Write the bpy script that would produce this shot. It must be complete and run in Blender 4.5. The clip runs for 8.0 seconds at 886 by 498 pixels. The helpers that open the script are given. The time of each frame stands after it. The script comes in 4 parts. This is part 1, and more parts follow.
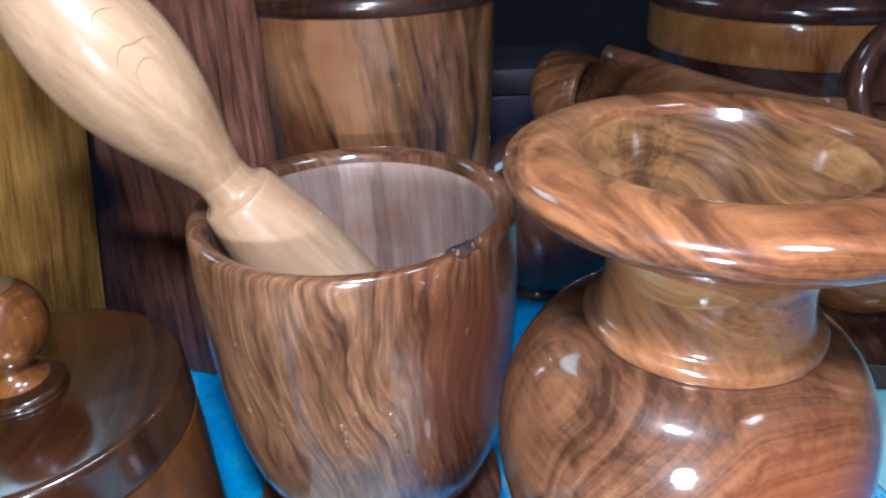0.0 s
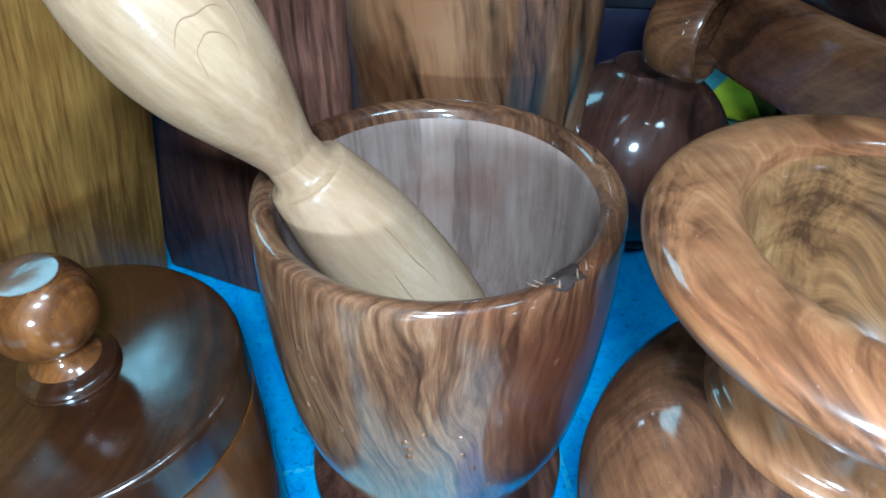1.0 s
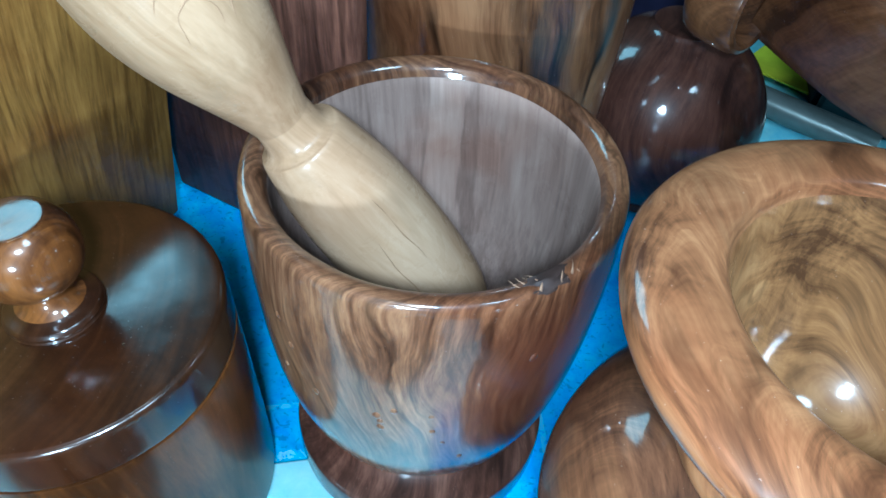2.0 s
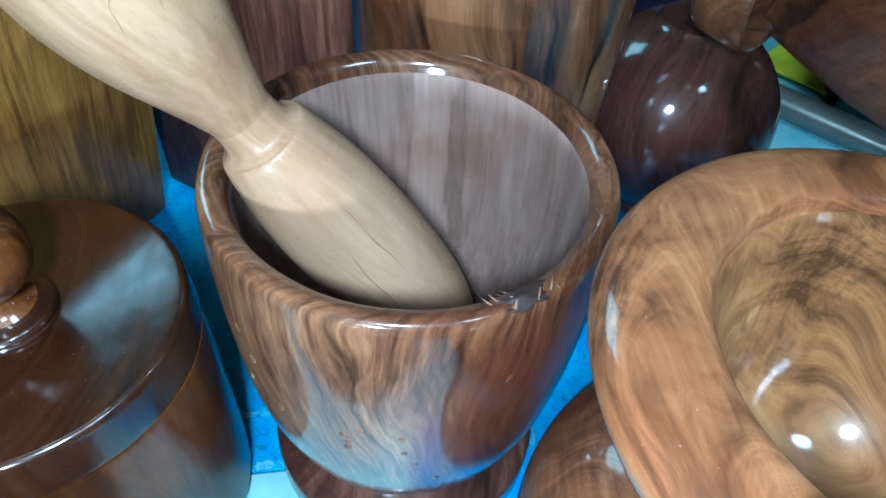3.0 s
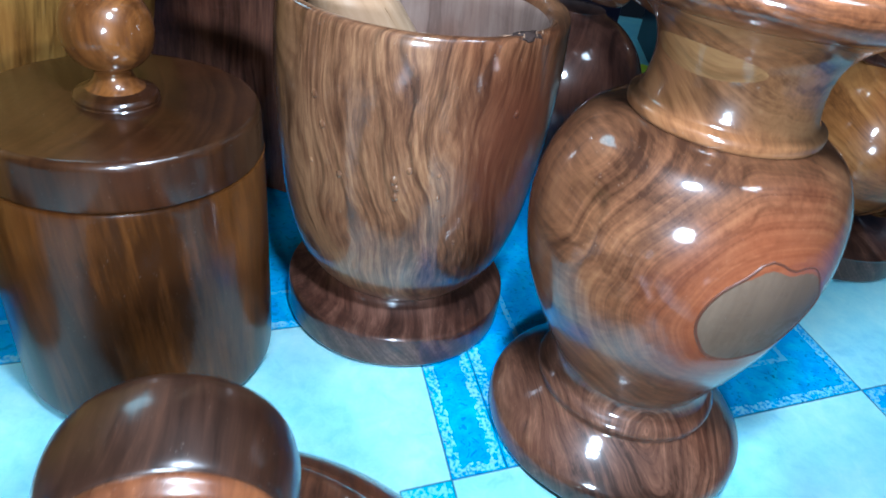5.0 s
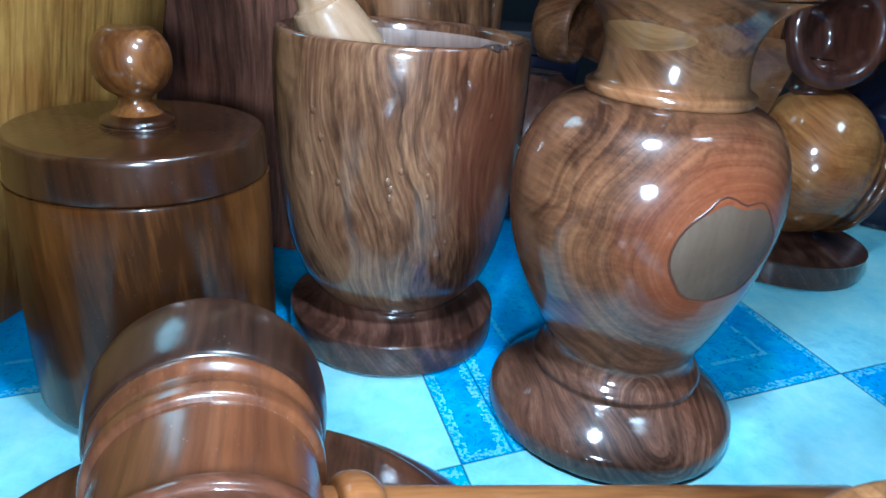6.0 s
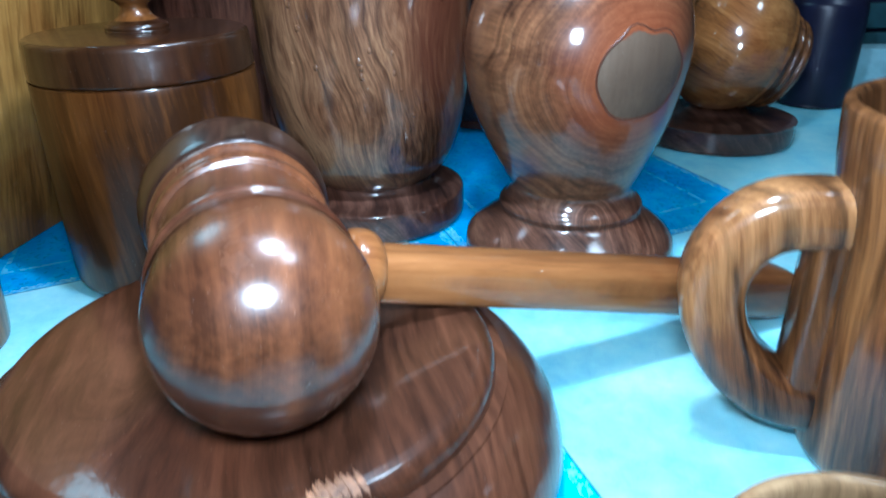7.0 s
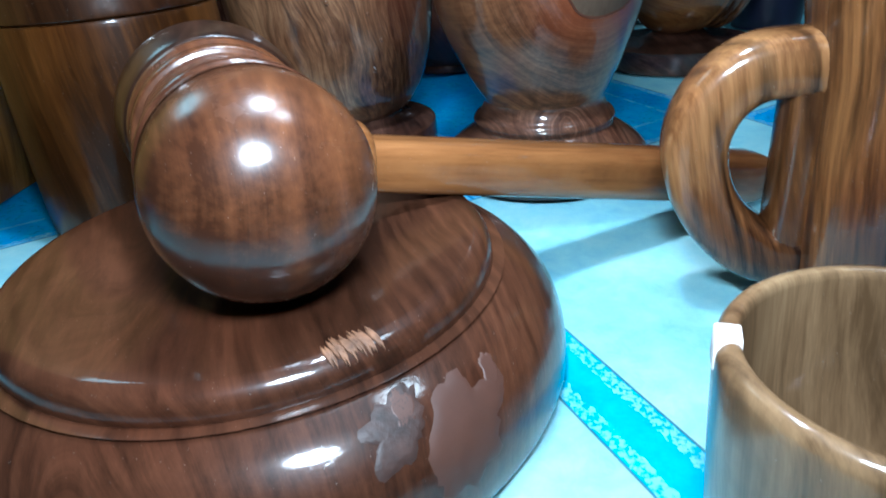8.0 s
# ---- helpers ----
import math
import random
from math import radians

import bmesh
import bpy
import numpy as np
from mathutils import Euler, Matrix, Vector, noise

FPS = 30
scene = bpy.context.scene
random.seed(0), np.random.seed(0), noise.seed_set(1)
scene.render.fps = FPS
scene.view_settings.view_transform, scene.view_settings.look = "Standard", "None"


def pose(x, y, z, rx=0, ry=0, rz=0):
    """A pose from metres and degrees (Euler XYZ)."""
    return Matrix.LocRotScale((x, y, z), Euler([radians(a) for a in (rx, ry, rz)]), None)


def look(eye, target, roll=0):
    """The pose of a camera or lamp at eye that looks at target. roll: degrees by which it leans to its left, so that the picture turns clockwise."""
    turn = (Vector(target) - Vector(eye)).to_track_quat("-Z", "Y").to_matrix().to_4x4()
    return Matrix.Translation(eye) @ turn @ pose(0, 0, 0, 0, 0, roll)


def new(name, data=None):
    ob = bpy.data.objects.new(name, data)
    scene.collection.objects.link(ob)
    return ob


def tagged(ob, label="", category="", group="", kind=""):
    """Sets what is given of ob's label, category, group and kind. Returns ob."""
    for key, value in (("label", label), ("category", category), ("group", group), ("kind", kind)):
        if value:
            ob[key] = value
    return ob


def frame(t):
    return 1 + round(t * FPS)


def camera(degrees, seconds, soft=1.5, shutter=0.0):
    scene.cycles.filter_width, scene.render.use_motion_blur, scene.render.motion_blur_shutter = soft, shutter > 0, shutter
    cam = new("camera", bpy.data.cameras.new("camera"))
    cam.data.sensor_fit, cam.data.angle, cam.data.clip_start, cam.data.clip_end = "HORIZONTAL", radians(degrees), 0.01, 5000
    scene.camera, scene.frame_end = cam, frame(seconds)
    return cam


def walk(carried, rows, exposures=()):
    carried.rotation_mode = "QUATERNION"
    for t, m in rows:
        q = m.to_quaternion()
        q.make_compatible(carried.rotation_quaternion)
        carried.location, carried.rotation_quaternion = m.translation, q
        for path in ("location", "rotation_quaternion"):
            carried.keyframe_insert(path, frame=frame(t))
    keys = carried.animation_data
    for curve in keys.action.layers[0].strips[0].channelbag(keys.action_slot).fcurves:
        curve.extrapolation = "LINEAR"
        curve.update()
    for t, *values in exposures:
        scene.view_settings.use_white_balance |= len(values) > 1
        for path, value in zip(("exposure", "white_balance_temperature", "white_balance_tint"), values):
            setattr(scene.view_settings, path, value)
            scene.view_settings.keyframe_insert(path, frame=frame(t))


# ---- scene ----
cam = camera(66.59, 8.0, soft=1.65, shutter=0.35)
# seconds, eye, yaw, pitch and roll in degrees
ROWS = [
    (0.0, 0.0458, 0.0534, 0.2678, 4.55, -27.97, -2.14),
    (0.5, 0.0271, 0.0739, 0.2774, 5.82, -35.41, 1.40),
    (1.0, 0.0272, 0.1036, 0.2887, 9.83, -39.18, 0.74),
    (1.5, 0.0291, 0.1136, 0.3034, 10.47, -45.24, 4.03),
    (3.0, 0.0420, 0.1402, 0.2932, 14.01, -47.10, 4.66),
    (3.5, 0.0414, 0.1358, 0.2932, 13.07, -46.42, 4.08),
    (4.0, 0.0430, 0.0893, 0.2926, 6.87, -42.86, 5.31),
    (4.5, 0.0357, 0.0329, 0.2711, 5.31, -37.98, 5.32),
    (5.0, 0.0231, -0.0067, 0.2357, 1.25, -34.09, 8.61),
    (5.2, 0.0229, -0.0230, 0.2282, 2.40, -31.88, 9.44),
    (6.3, 0.0279, -0.0697, 0.1972, 0.19, -22.90, 3.41),
    (6.5, 0.0326, -0.0850, 0.2008, 1.01, -24.23, 4.39),
    (7.0, 0.0309, -0.1265, 0.1678, -0.85, -25.52, -1.05),
    (7.5, 0.0267, -0.1353, 0.1499, -1.40, -25.85, -3.15),
    (8.0, 0.0220, -0.1413, 0.1396, -3.52, -27.16, -4.88),
]
EXPOSURES = [(0.0, 0.3, 5600, 15), (0.5, 0.38, 4800, -1), (1.0, 0.36, 4650, -8), (1.5, 0.37, 4600, -9), (3.5, 0.38, 4700, -6), (4.0, 0.06, 4850, -2), (4.5, 0.38, 5300, 9), (5.0, 0.3, 5150, 4), (6.5, 0.04, 4750, -1), (7.5, 0.07, 5150, 3), (8.0, -0.26, 5250, 3)]
walk(cam, [(t, pose(x, y, z, 90 + pitch, 0, yaw) @ pose(0, 0, 0, 0, 0, roll)) for t, x, y, z, yaw, pitch, roll in ROWS], EXPOSURES)

# ---- world and lights ----
world = bpy.data.worlds.new("world")
scene.world = world
world.use_nodes = True
world.node_tree.nodes["Background"].inputs[0].default_value = (0.45, 0.6, 1.0, 1)
world.node_tree.nodes["Background"].inputs[1].default_value = 0.012


def area_lamp(name, eye, target, sx, sy, watts, colour, shape="RECTANGLE"):
    ob = new(name, bpy.data.lights.new(name, "AREA"))
    ob.data.shape, ob.data.size, ob.data.size_y, ob.data.energy, ob.data.color = shape, sx, sy, watts, colour
    ob.matrix_world = look(eye, target)
    return ob


# two fixed lamps added in place of one flash that moves with the camera, a room lamp over the table and a bright window
# far behind on one side
area_lamp("flash_lamp", (0.045, 0.06, 0.36), (0.02, 0.26, 0.05), 0.045, 0.036, 2.35, (0.95, 0.97, 1.0), "ELLIPSE")
area_lamp("flash_lamp", (0.029, -0.118, 0.2), (0.03, 0.25, 0.04), 0.055, 0.04, 1.95, (0.93, 0.97, 1.0), "ELLIPSE")
bulb = new("room_lamp", bpy.data.lights.new("room_lamp", "POINT"))
bulb.data.energy, bulb.data.color, bulb.data.shadow_soft_size = 16.0, (0.9, 0.97, 1.0), 0.12
bulb.matrix_world = pose(0.5, 0.05, 1.1)
area_lamp("window_lamp", (-0.88, 0.87, 1.0), (-0.1, 0.25, 0.1), 0.4, 0.34, 3.0, (0.62, 0.95, 1.0))


# ---- materials ----
def shader(name):
    m = bpy.data.materials.new(name)
    m.use_nodes = True
    return m, m.node_tree, m.node_tree.nodes["Principled BSDF"]


def ramp(tree, fac, stops, mode="LINEAR"):
    r = tree.nodes.new("ShaderNodeValToRGB")
    r.color_ramp.interpolation = mode
    e = r.color_ramp.elements
    while len(e) < len(stops):
        e.new(0.5)
    for el, (p, c) in zip(e, stops):
        el.position, el.color = p, (*c, 1) if len(c) == 3 else c
    tree.links.new(fac, r.inputs[0])
    return r.outputs[0]


def mix(tree, fac, a, b, blend="MIX"):
    n = tree.nodes.new("ShaderNodeMix")
    n.data_type, n.blend_type = "RGBA", blend
    for sock, v in ((n.inputs[0], fac), (n.inputs[6], a), (n.inputs[7], b)):
        if isinstance(v, (int, float)):
            sock.default_value = v
        elif isinstance(v, tuple):
            sock.default_value = (*v, 1)
        else:
            tree.links.new(v, sock)
    return n.outputs[2]


def calc(tree, op, a, b=None, c=None):
    n = tree.nodes.new("ShaderNodeMath")
    n.operation = op
    for sock, v in zip(n.inputs, (a, b, c)):
        if v is None:
            continue
        if isinstance(v, (int, float)):
            sock.default_value = v
        else:
            tree.links.new(v, sock)
    return n.outputs[0]


def noise_of(tree, vec, scale, detail=4.0, rough=0.55, distortion=0.0):
    n = tree.nodes.new("ShaderNodeTexNoise")
    n.inputs["Scale"].default_value, n.inputs["Detail"].default_value = scale, detail
    n.inputs["Roughness"].default_value, n.inputs["Distortion"].default_value = rough, distortion
    tree.links.new(vec, n.inputs["Vector"])
    return n.outputs["Fac"]


def mapped(tree, vec, rot=(0, 0, 0), loc=(0, 0, 0), scale=(1, 1, 1)):
    n = tree.nodes.new("ShaderNodeMapping")
    n.inputs["Rotation"].default_value = [radians(a) for a in rot]
    n.inputs["Location"].default_value, n.inputs["Scale"].default_value = loc, scale
    tree.links.new(vec, n.inputs["Vector"])
    return n.outputs[0]


def wood(name, dark, mid, light, rot=(0, 0, 0), loc=(0.05, 0.02, 0), fine=75.0, figure=1.0, vein=0.4, rough=0.38, coat=0.85, coat_rough=0.09, veins_at=7.0, bump=0.05, broad=1.0, tint=1.0, rings=1.0, grow=260.0, bend=11.0, tall=0.45, halo=None, halo_colour=(0.17, 0.046, 0.02)):
    """Turned, lacquered wood: growth rings round a shifted axis, bent by the figure, dark veins, fibres along the grain, fine scratches."""
    m, t, b = shader(name)
    co = t.nodes.new("ShaderNodeTexCoord").outputs["Object"]
    v = mapped(t, co, rot, loc)

    def bent(vec, scale, amount, seed):
        comb = t.nodes.new("ShaderNodeCombineXYZ")
        t.links.new(calc(t, "SUBTRACT", noise_of(t, mapped(t, vec, loc=(seed, 0, 0), scale=(1, 1, tall)), scale, 2.0, 0.5), 0.5), comb.inputs[0])
        t.links.new(calc(t, "SUBTRACT", noise_of(t, mapped(t, vec, loc=(0, seed + 3, 1), scale=(1, 1, tall)), scale, 2.0, 0.5), 0.5), comb.inputs[1])
        add = t.nodes.new("ShaderNodeVectorMath")
        add.operation = "MULTIPLY_ADD"
        t.links.new(comb.outputs[0], add.inputs[0])
        add.inputs[1].default_value = (amount, amount, 0)
        t.links.new(vec, add.inputs[2])
        return add.outputs[0]

    soft = bent(bent(v, bend, 0.045 * figure, 2.0), 45.0, 0.007 * figure, 7.0)
    fibre = noise_of(t, mapped(t, soft, scale=(1, 1, 0.04)), 480.0, 3.0, 0.65)
    band = noise_of(t, mapped(t, soft, loc=(4, 1, 2), scale=(1, 1, 0.13)), fine, 4.0, 0.5)
    sp = t.nodes.new("ShaderNodeSeparateXYZ")
    t.links.new(soft, sp.inputs[0])
    rad = calc(t, "SQRT", calc(t, "ADD", calc(t, "MULTIPLY", sp.outputs[0], sp.outputs[0]), calc(t, "MULTIPLY", sp.outputs[1], sp.outputs[1])))
    polar = t.nodes.new("ShaderNodeCombineXYZ")
    t.links.new(rad, polar.inputs[0])
    t.links.new(calc(t, "MULTIPLY", sp.outputs[2], 0.06), polar.inputs[1])
    growth = noise_of(t, polar.outputs[0], grow, 5.0, 0.72)
    patch = noise_of(t, mapped(t, soft, loc=(2, 6, 3), scale=(1, 1, 0.4)), 17.0, 3.0, 0.5)
    tone = calc(t, "ADD", calc(t, "MULTIPLY", band, (1.1 - 0.8 * rings) * broad), calc(t, "MULTIPLY", patch, 1.2))
    tone = calc(t, "ADD", tone, calc(t, "MULTIPLY", growth, 1.1 * rings))
    tone = calc(t, "ADD", tone, calc(t, "MULTIPLY", fibre, 0.42))
    tone = calc(t, "SUBTRACT", tone, 0.5 * ((1.1 - 0.8 * rings) * broad + 1.2 + 1.1 * rings + 0.42) - 0.5)
    col = ramp(t, tone, [(0.24, dark), (0.5, mid), (0.82, light)])
    cell = calc(t, "FRACT", calc(t, "MULTIPLY", calc(t, "ADD", calc(t, "MULTIPLY", rad, 16.0 * rings), calc(t, "ADD", calc(t, "MULTIPLY", band, 1.0 - 0.7 * rings), calc(t, "MULTIPLY", patch, 0.8 - 0.5 * rings))), veins_at))
    ridge = calc(t, "ABSOLUTE", calc(t, "SUBTRACT", cell, 0.5))
    line = ramp(t, ridge, [(0.0, (1, 1, 1)), (0.04, (0.8, 0.8, 0.8)), (0.17, (0, 0, 0))])
    gate = ramp(t, noise_of(t, mapped(t, v, loc=(9, 2, 4)), 22.0, 3.0), [(0.38, (0.1, 0.1, 0.1)), (0.62, (1, 1, 1))])
    col = mix(t, calc(t, "MULTIPLY", calc(t, "MULTIPLY", line, gate), vein), col, tuple(0.6 * c for c in dark))
    blot = ramp(t, noise_of(t, mapped(t, v, loc=(5, 2, 1)), 15.0, 3.0, 0.5, 0.5), [(0.36, (0.78, 0.64, 0.57)), (0.5, (0.95, 0.92, 0.89)), (0.64, (1.06, 1.06, 1.04))])
    col = mix(t, tint, col, blot, "MULTIPLY")
    dust = ramp(t, noise_of(t, co, 1500.0, 1.0, 0.4), [(0.76, (0, 0, 0)), (0.8, (1, 1, 1))])
    col = mix(t, calc(t, "MULTIPLY", dust, 0.16), col, (0.42, 0.38, 0.34))
    if halo:
        gap = t.nodes.new("ShaderNodeVectorMath")
        gap.operation = "DISTANCE"
        t.links.new(co, gap.inputs[0])
        gap.inputs[1].default_value = halo
        far = calc(t, "ADD", gap.outputs["Value"], calc(t, "MULTIPLY", patch, 0.03))
        stain = ramp(t, far, [(0.032, (1, 1, 1)), (0.062, (0, 0, 0))])
        col = mix(t, calc(t, "MULTIPLY", stain, 0.62), col, halo_colour)
    t.links.new(col, b.inputs["Base Color"])
    b.inputs["Roughness"].default_value = rough
    b.inputs["Coat Weight"].default_value = coat
    smudge = ramp(t, noise_of(t, co, 55.0, 6.0, 0.65, 0.6), [(0.38, (0.75 * coat_rough,) * 3), (0.52, (coat_rough,) * 3), (0.72, (min(0.5, 1.7 * coat_rough),) * 3)])
    t.links.new(smudge, b.inputs["Coat Roughness"])
    b.inputs["Coat IOR"].default_value = 1.5
    b.inputs["Specular IOR Level"].default_value = 0.12
    bp = t.nodes.new("ShaderNodeBump")
    bp.inputs["Strength"].default_value, bp.inputs["Distance"].default_value = bump, 0.0006
    t.links.new(calc(t, "ADD", fibre, calc(t, "MULTIPLY", noise_of(t, co, 160.0, 3.0), 0.8)), bp.inputs["Height"])
    t.links.new(bp.outputs[0], b.inputs["Normal"])
    bc = t.nodes.new("ShaderNodeBump")
    bc.inputs["Strength"].default_value, bc.inputs["Distance"].default_value = bump * 1.4, 0.0006
    t.links.new(noise_of(t, mapped(t, co, scale=(1, 1, 6)), 130.0, 4.0, 0.65), bc.inputs["Height"])
    t.links.new(bc.outputs[0], b.inputs["Coat Normal"])
    return m


def plain(name, colour, rough=0.4, spread=0.25, scale=60.0, metal=0.0, bump=0.1):
    m, t, b = shader(name)
    co = t.nodes.new("ShaderNodeTexCoord").outputs["Object"]
    f = noise_of(t, co, scale, 5.0, 0.6)
    col = ramp(t, f, [(0.3, tuple(c * (1 - spread) for c in colour)), (0.7, tuple(min(1, c * (1 + spread)) for c in colour))])
    t.links.new(col, b.inputs["Base Color"])
    b.inputs["Roughness"].default_value, b.inputs["Metallic"].default_value = rough, metal
    b.inputs["Specular IOR Level"].default_value = 0.3
    bp = t.nodes.new("ShaderNodeBump")
    bp.inputs["Strength"].default_value, bp.inputs["Distance"].default_value = bump, 0.0005
    t.links.new(noise_of(t, co, scale * 5, 4.0), bp.inputs["Height"])
    t.links.new(bp.outputs[0], b.inputs["Normal"])
    return m


# figured woods
WOOD_MORTAR = wood("wood_mortar", (0.0145, 0.0058, 0.003), (0.076, 0.0345, 0.0168), (0.175, 0.092, 0.0455), rot=(4, 3, 20), loc=(0.02, 0.05, 0), figure=1.2, vein=0.65, broad=0.9, bend=12.0, tall=0.55, grow=520.0, halo=(0.05, -0.042, 0.115), halo_colour=(0.062, 0.0185, 0.0095))
WOOD_FOOT = wood("wood_mortar_foot", (0.0131, 0.00607, 0.00462), (0.0437, 0.0196, 0.0134), (0.124, 0.0621, 0.0426), rot=(60, 14, 20), vein=0.5)
WOOD_STEM = wood("wood_vase_foot", (0.019, 0.0083, 0.0052), (0.071, 0.032, 0.0195), (0.165, 0.084, 0.05), rot=(82, 12, 0), loc=(0.0, 0.03, 0.0), figure=1.0, vein=0.6, bend=16.0, tall=0.6, grow=330.0)
WOOD_INSIDE = wood("wood_mortar_inside", (0.104, 0.0704, 0.0577), (0.182, 0.13, 0.109), (0.261, 0.198, 0.167), rot=(3, 4, 0), loc=(0.09, 0.02, 0), figure=0.35, vein=0.45, rough=0.42, coat=0.15, coat_rough=0.3, bump=0.1, veins_at=4, rings=0.4)
WOOD_VASE = wood("wood_vase", (0.024, 0.0094, 0.0046), (0.09, 0.0385, 0.0175), (0.17, 0.082, 0.037), rot=(90, 21.7, 0), loc=(0, 0.107, 0), figure=0.4, vein=0.6, broad=0.9, bend=14.0, tall=0.6, grow=420.0, halo=(0.021, -0.052, 0.107), halo_colour=(0.2, 0.052, 0.02))
WOOD_LIP = wood("wood_vase_lip", (0.034, 0.0135, 0.006), (0.135, 0.06, 0.025), (0.25, 0.13, 0.058), rot=(80, 25, 40), loc=(0.05, 0.02, 0.03), figure=0.9, vein=0.6, fine=60, broad=1.0, bend=14.0, tall=0.6, grow=380.0)
WOOD_DARK = wood("wood_dark", (0.00872, 0.00398, 0.00239), (0.0185, 0.00836, 0.00509), (0.0381, 0.0168, 0.00945), rot=(4, 6, 0), loc=(0.06, 0.03, 0), vein=0.25, coat=0.65, coat_rough=0.17)
WOOD_CAN = wood("wood_canister", (0.018, 0.006, 0.0012), (0.05, 0.0172, 0.0032), (0.1, 0.036, 0.007), rot=(3, 5, 0), loc=(0.08, 0.06, 0), figure=0.35, vein=0.2, coat=0.45, coat_rough=0.12, grow=160.0)
# canister wood, darker: the lid's dim look under grazing light is coloured in
WOOD_LID = wood("wood_lid", (0.0085, 0.0032, 0.0012), (0.0185, 0.0069, 0.0023), (0.034, 0.013, 0.0043), rot=(4, 6, 0), loc=(0.06, 0.03, 0), figure=0.5, vein=0.12, coat=1.0, coat_rough=0.15)
WOOD_KNOB = wood("wood_knob", (0.0135, 0.0045, 0.0013), (0.055, 0.0188, 0.0043), (0.125, 0.047, 0.0105), rot=(10, 5, 0), loc=(0.02, 0.01, 0), figure=0.5, vein=0.5, fine=120, broad=1.3)
WOOD_GAVEL = wood("wood_gavel", (0.025, 0.0085, 0.0037), (0.072, 0.0258, 0.0102), (0.13, 0.05, 0.0185), rot=(3, 4, 0), loc=(0.3, 0.02, 0), figure=0.35, vein=0.12, broad=0.7, grow=80.0, coat=1.0, coat_rough=0.21, tint=0.6)
WOOD_BAND = wood("wood_band", (0.023, 0.0098, 0.0044), (0.074, 0.032, 0.013), (0.135, 0.063, 0.0265), rot=(2, 80, 0), figure=0.6, vein=0.3)
WOOD_JUG = wood("wood_jug", (0.045, 0.0165, 0.0048), (0.165, 0.066, 0.018), (0.28, 0.13, 0.04), rot=(70, 30, 0), loc=(0.05, 0.03, 0), figure=0.9, vein=0.35, bend=14.0, broad=1.5, grow=120.0)
WOOD_BLOCK = wood("wood_block", (0.0155, 0.0058, 0.003), (0.0405, 0.0152, 0.0076), (0.076, 0.029, 0.0145), rot=(80, 10, 25), loc=(0.02, 0.05, 0.03), figure=0.8, vein=0.2, bump=0.09, bend=11.0)
WOOD_MUG = wood("wood_mug", (0.0175, 0.0065, 0.00235), (0.0713, 0.0283, 0.00892), (0.175, 0.0758, 0.0243), rot=(2, 5, 0), loc=(0.03, 0.08, 0), figure=0.4, vein=0.8, coat_rough=0.08, broad=1.8)
WOOD_STRIPE = wood("wood_stripe", (0.012, 0.0048, 0.0026), (0.125, 0.054, 0.0185), (0.3, 0.15, 0.058), rot=(3, 12, 0), loc=(0.3, 0.02, 0), figure=0.4, vein=1.0, broad=1.2, grow=105.0, veins_at=4)
# lighter than the belly wood to offset the shade the lip casts
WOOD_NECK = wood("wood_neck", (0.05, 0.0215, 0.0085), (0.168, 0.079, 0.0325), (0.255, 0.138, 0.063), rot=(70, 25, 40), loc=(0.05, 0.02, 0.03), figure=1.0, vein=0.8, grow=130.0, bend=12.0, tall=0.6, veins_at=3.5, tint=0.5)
WOOD_FUNNEL = wood("wood_funnel", (0.034, 0.0152, 0.0062), (0.135, 0.066, 0.0245), (0.25, 0.143, 0.06), rot=(60, 35, 10), loc=(0.02, 0.05, 0.03), figure=1.4, vein=0.5, broad=1.6, fine=55, rings=0.7, grow=240.0, bend=16.0)
WOOD_CUP = wood("wood_cup", (0.066, 0.0386, 0.0181), (0.145, 0.0901, 0.0454), (0.229, 0.153, 0.0816), rot=(2, 3, 0), loc=(0.08, 0.03, 0), figure=0.5, vein=0.4, coat=0.6)
WOOD_PALE = wood("wood_pale", (0.165, 0.1, 0.052), (0.235, 0.152, 0.088), (0.295, 0.208, 0.134), rot=(6, 4, 0), loc=(0.03, 0.02, 0), figure=0.8, vein=0.2, rough=0.5, coat=0.25, coat_rough=0.3, bump=0.1, fine=55, tint=0.35, rings=0.5, grow=200.0)
WOOD_BOARD = wood("wood_board", (0.1, 0.049, 0.0115), (0.215, 0.114, 0.0265), (0.32, 0.183, 0.048), rot=(2, 1, 0), loc=(0.3, 0.1, 0), figure=0.35, vein=0.45, rough=0.4, coat=0.08, coat_rough=0.25, fine=90, broad=1.4)
WOOD_PLANK = wood("wood_plank", (0.026, 0.0118, 0.0078), (0.082, 0.036, 0.0245), (0.18, 0.08, 0.052), rot=(3, 2, 0), loc=(0.2, 0.1, 0), figure=0.6, vein=0.8, coat=0.1, coat_rough=0.3)
WOOD_TALL = wood("wood_tall", (0.007, 0.0032, 0.002), (0.082, 0.037, 0.016), (0.175, 0.09, 0.042), rot=(3, 4, 0), loc=(0.1, 0.06, 0), figure=1.3, vein=1.0, veins_at=2.1, broad=1.6, fine=45, rings=0.8, grow=130.0, bend=13.0)
WOOD_GLOBE = wood("wood_globe", (0.014, 0.006, 0.0045), (0.037, 0.015, 0.0105), (0.075, 0.032, 0.021), rot=(20, 10, 0), vein=0.25)
KNOT = wood("knot_dark", (0.047, 0.031, 0.02), (0.068, 0.046, 0.031), (0.094, 0.066, 0.045), vein=0.05, figure=0.6, broad=0.5, rings=0.3, rough=0.55, coat=0.12, coat_rough=0.3, bump=0.15)
CHAR = plain("dark_crack", (0.02, 0.01, 0.007), 0.7, 0.4)
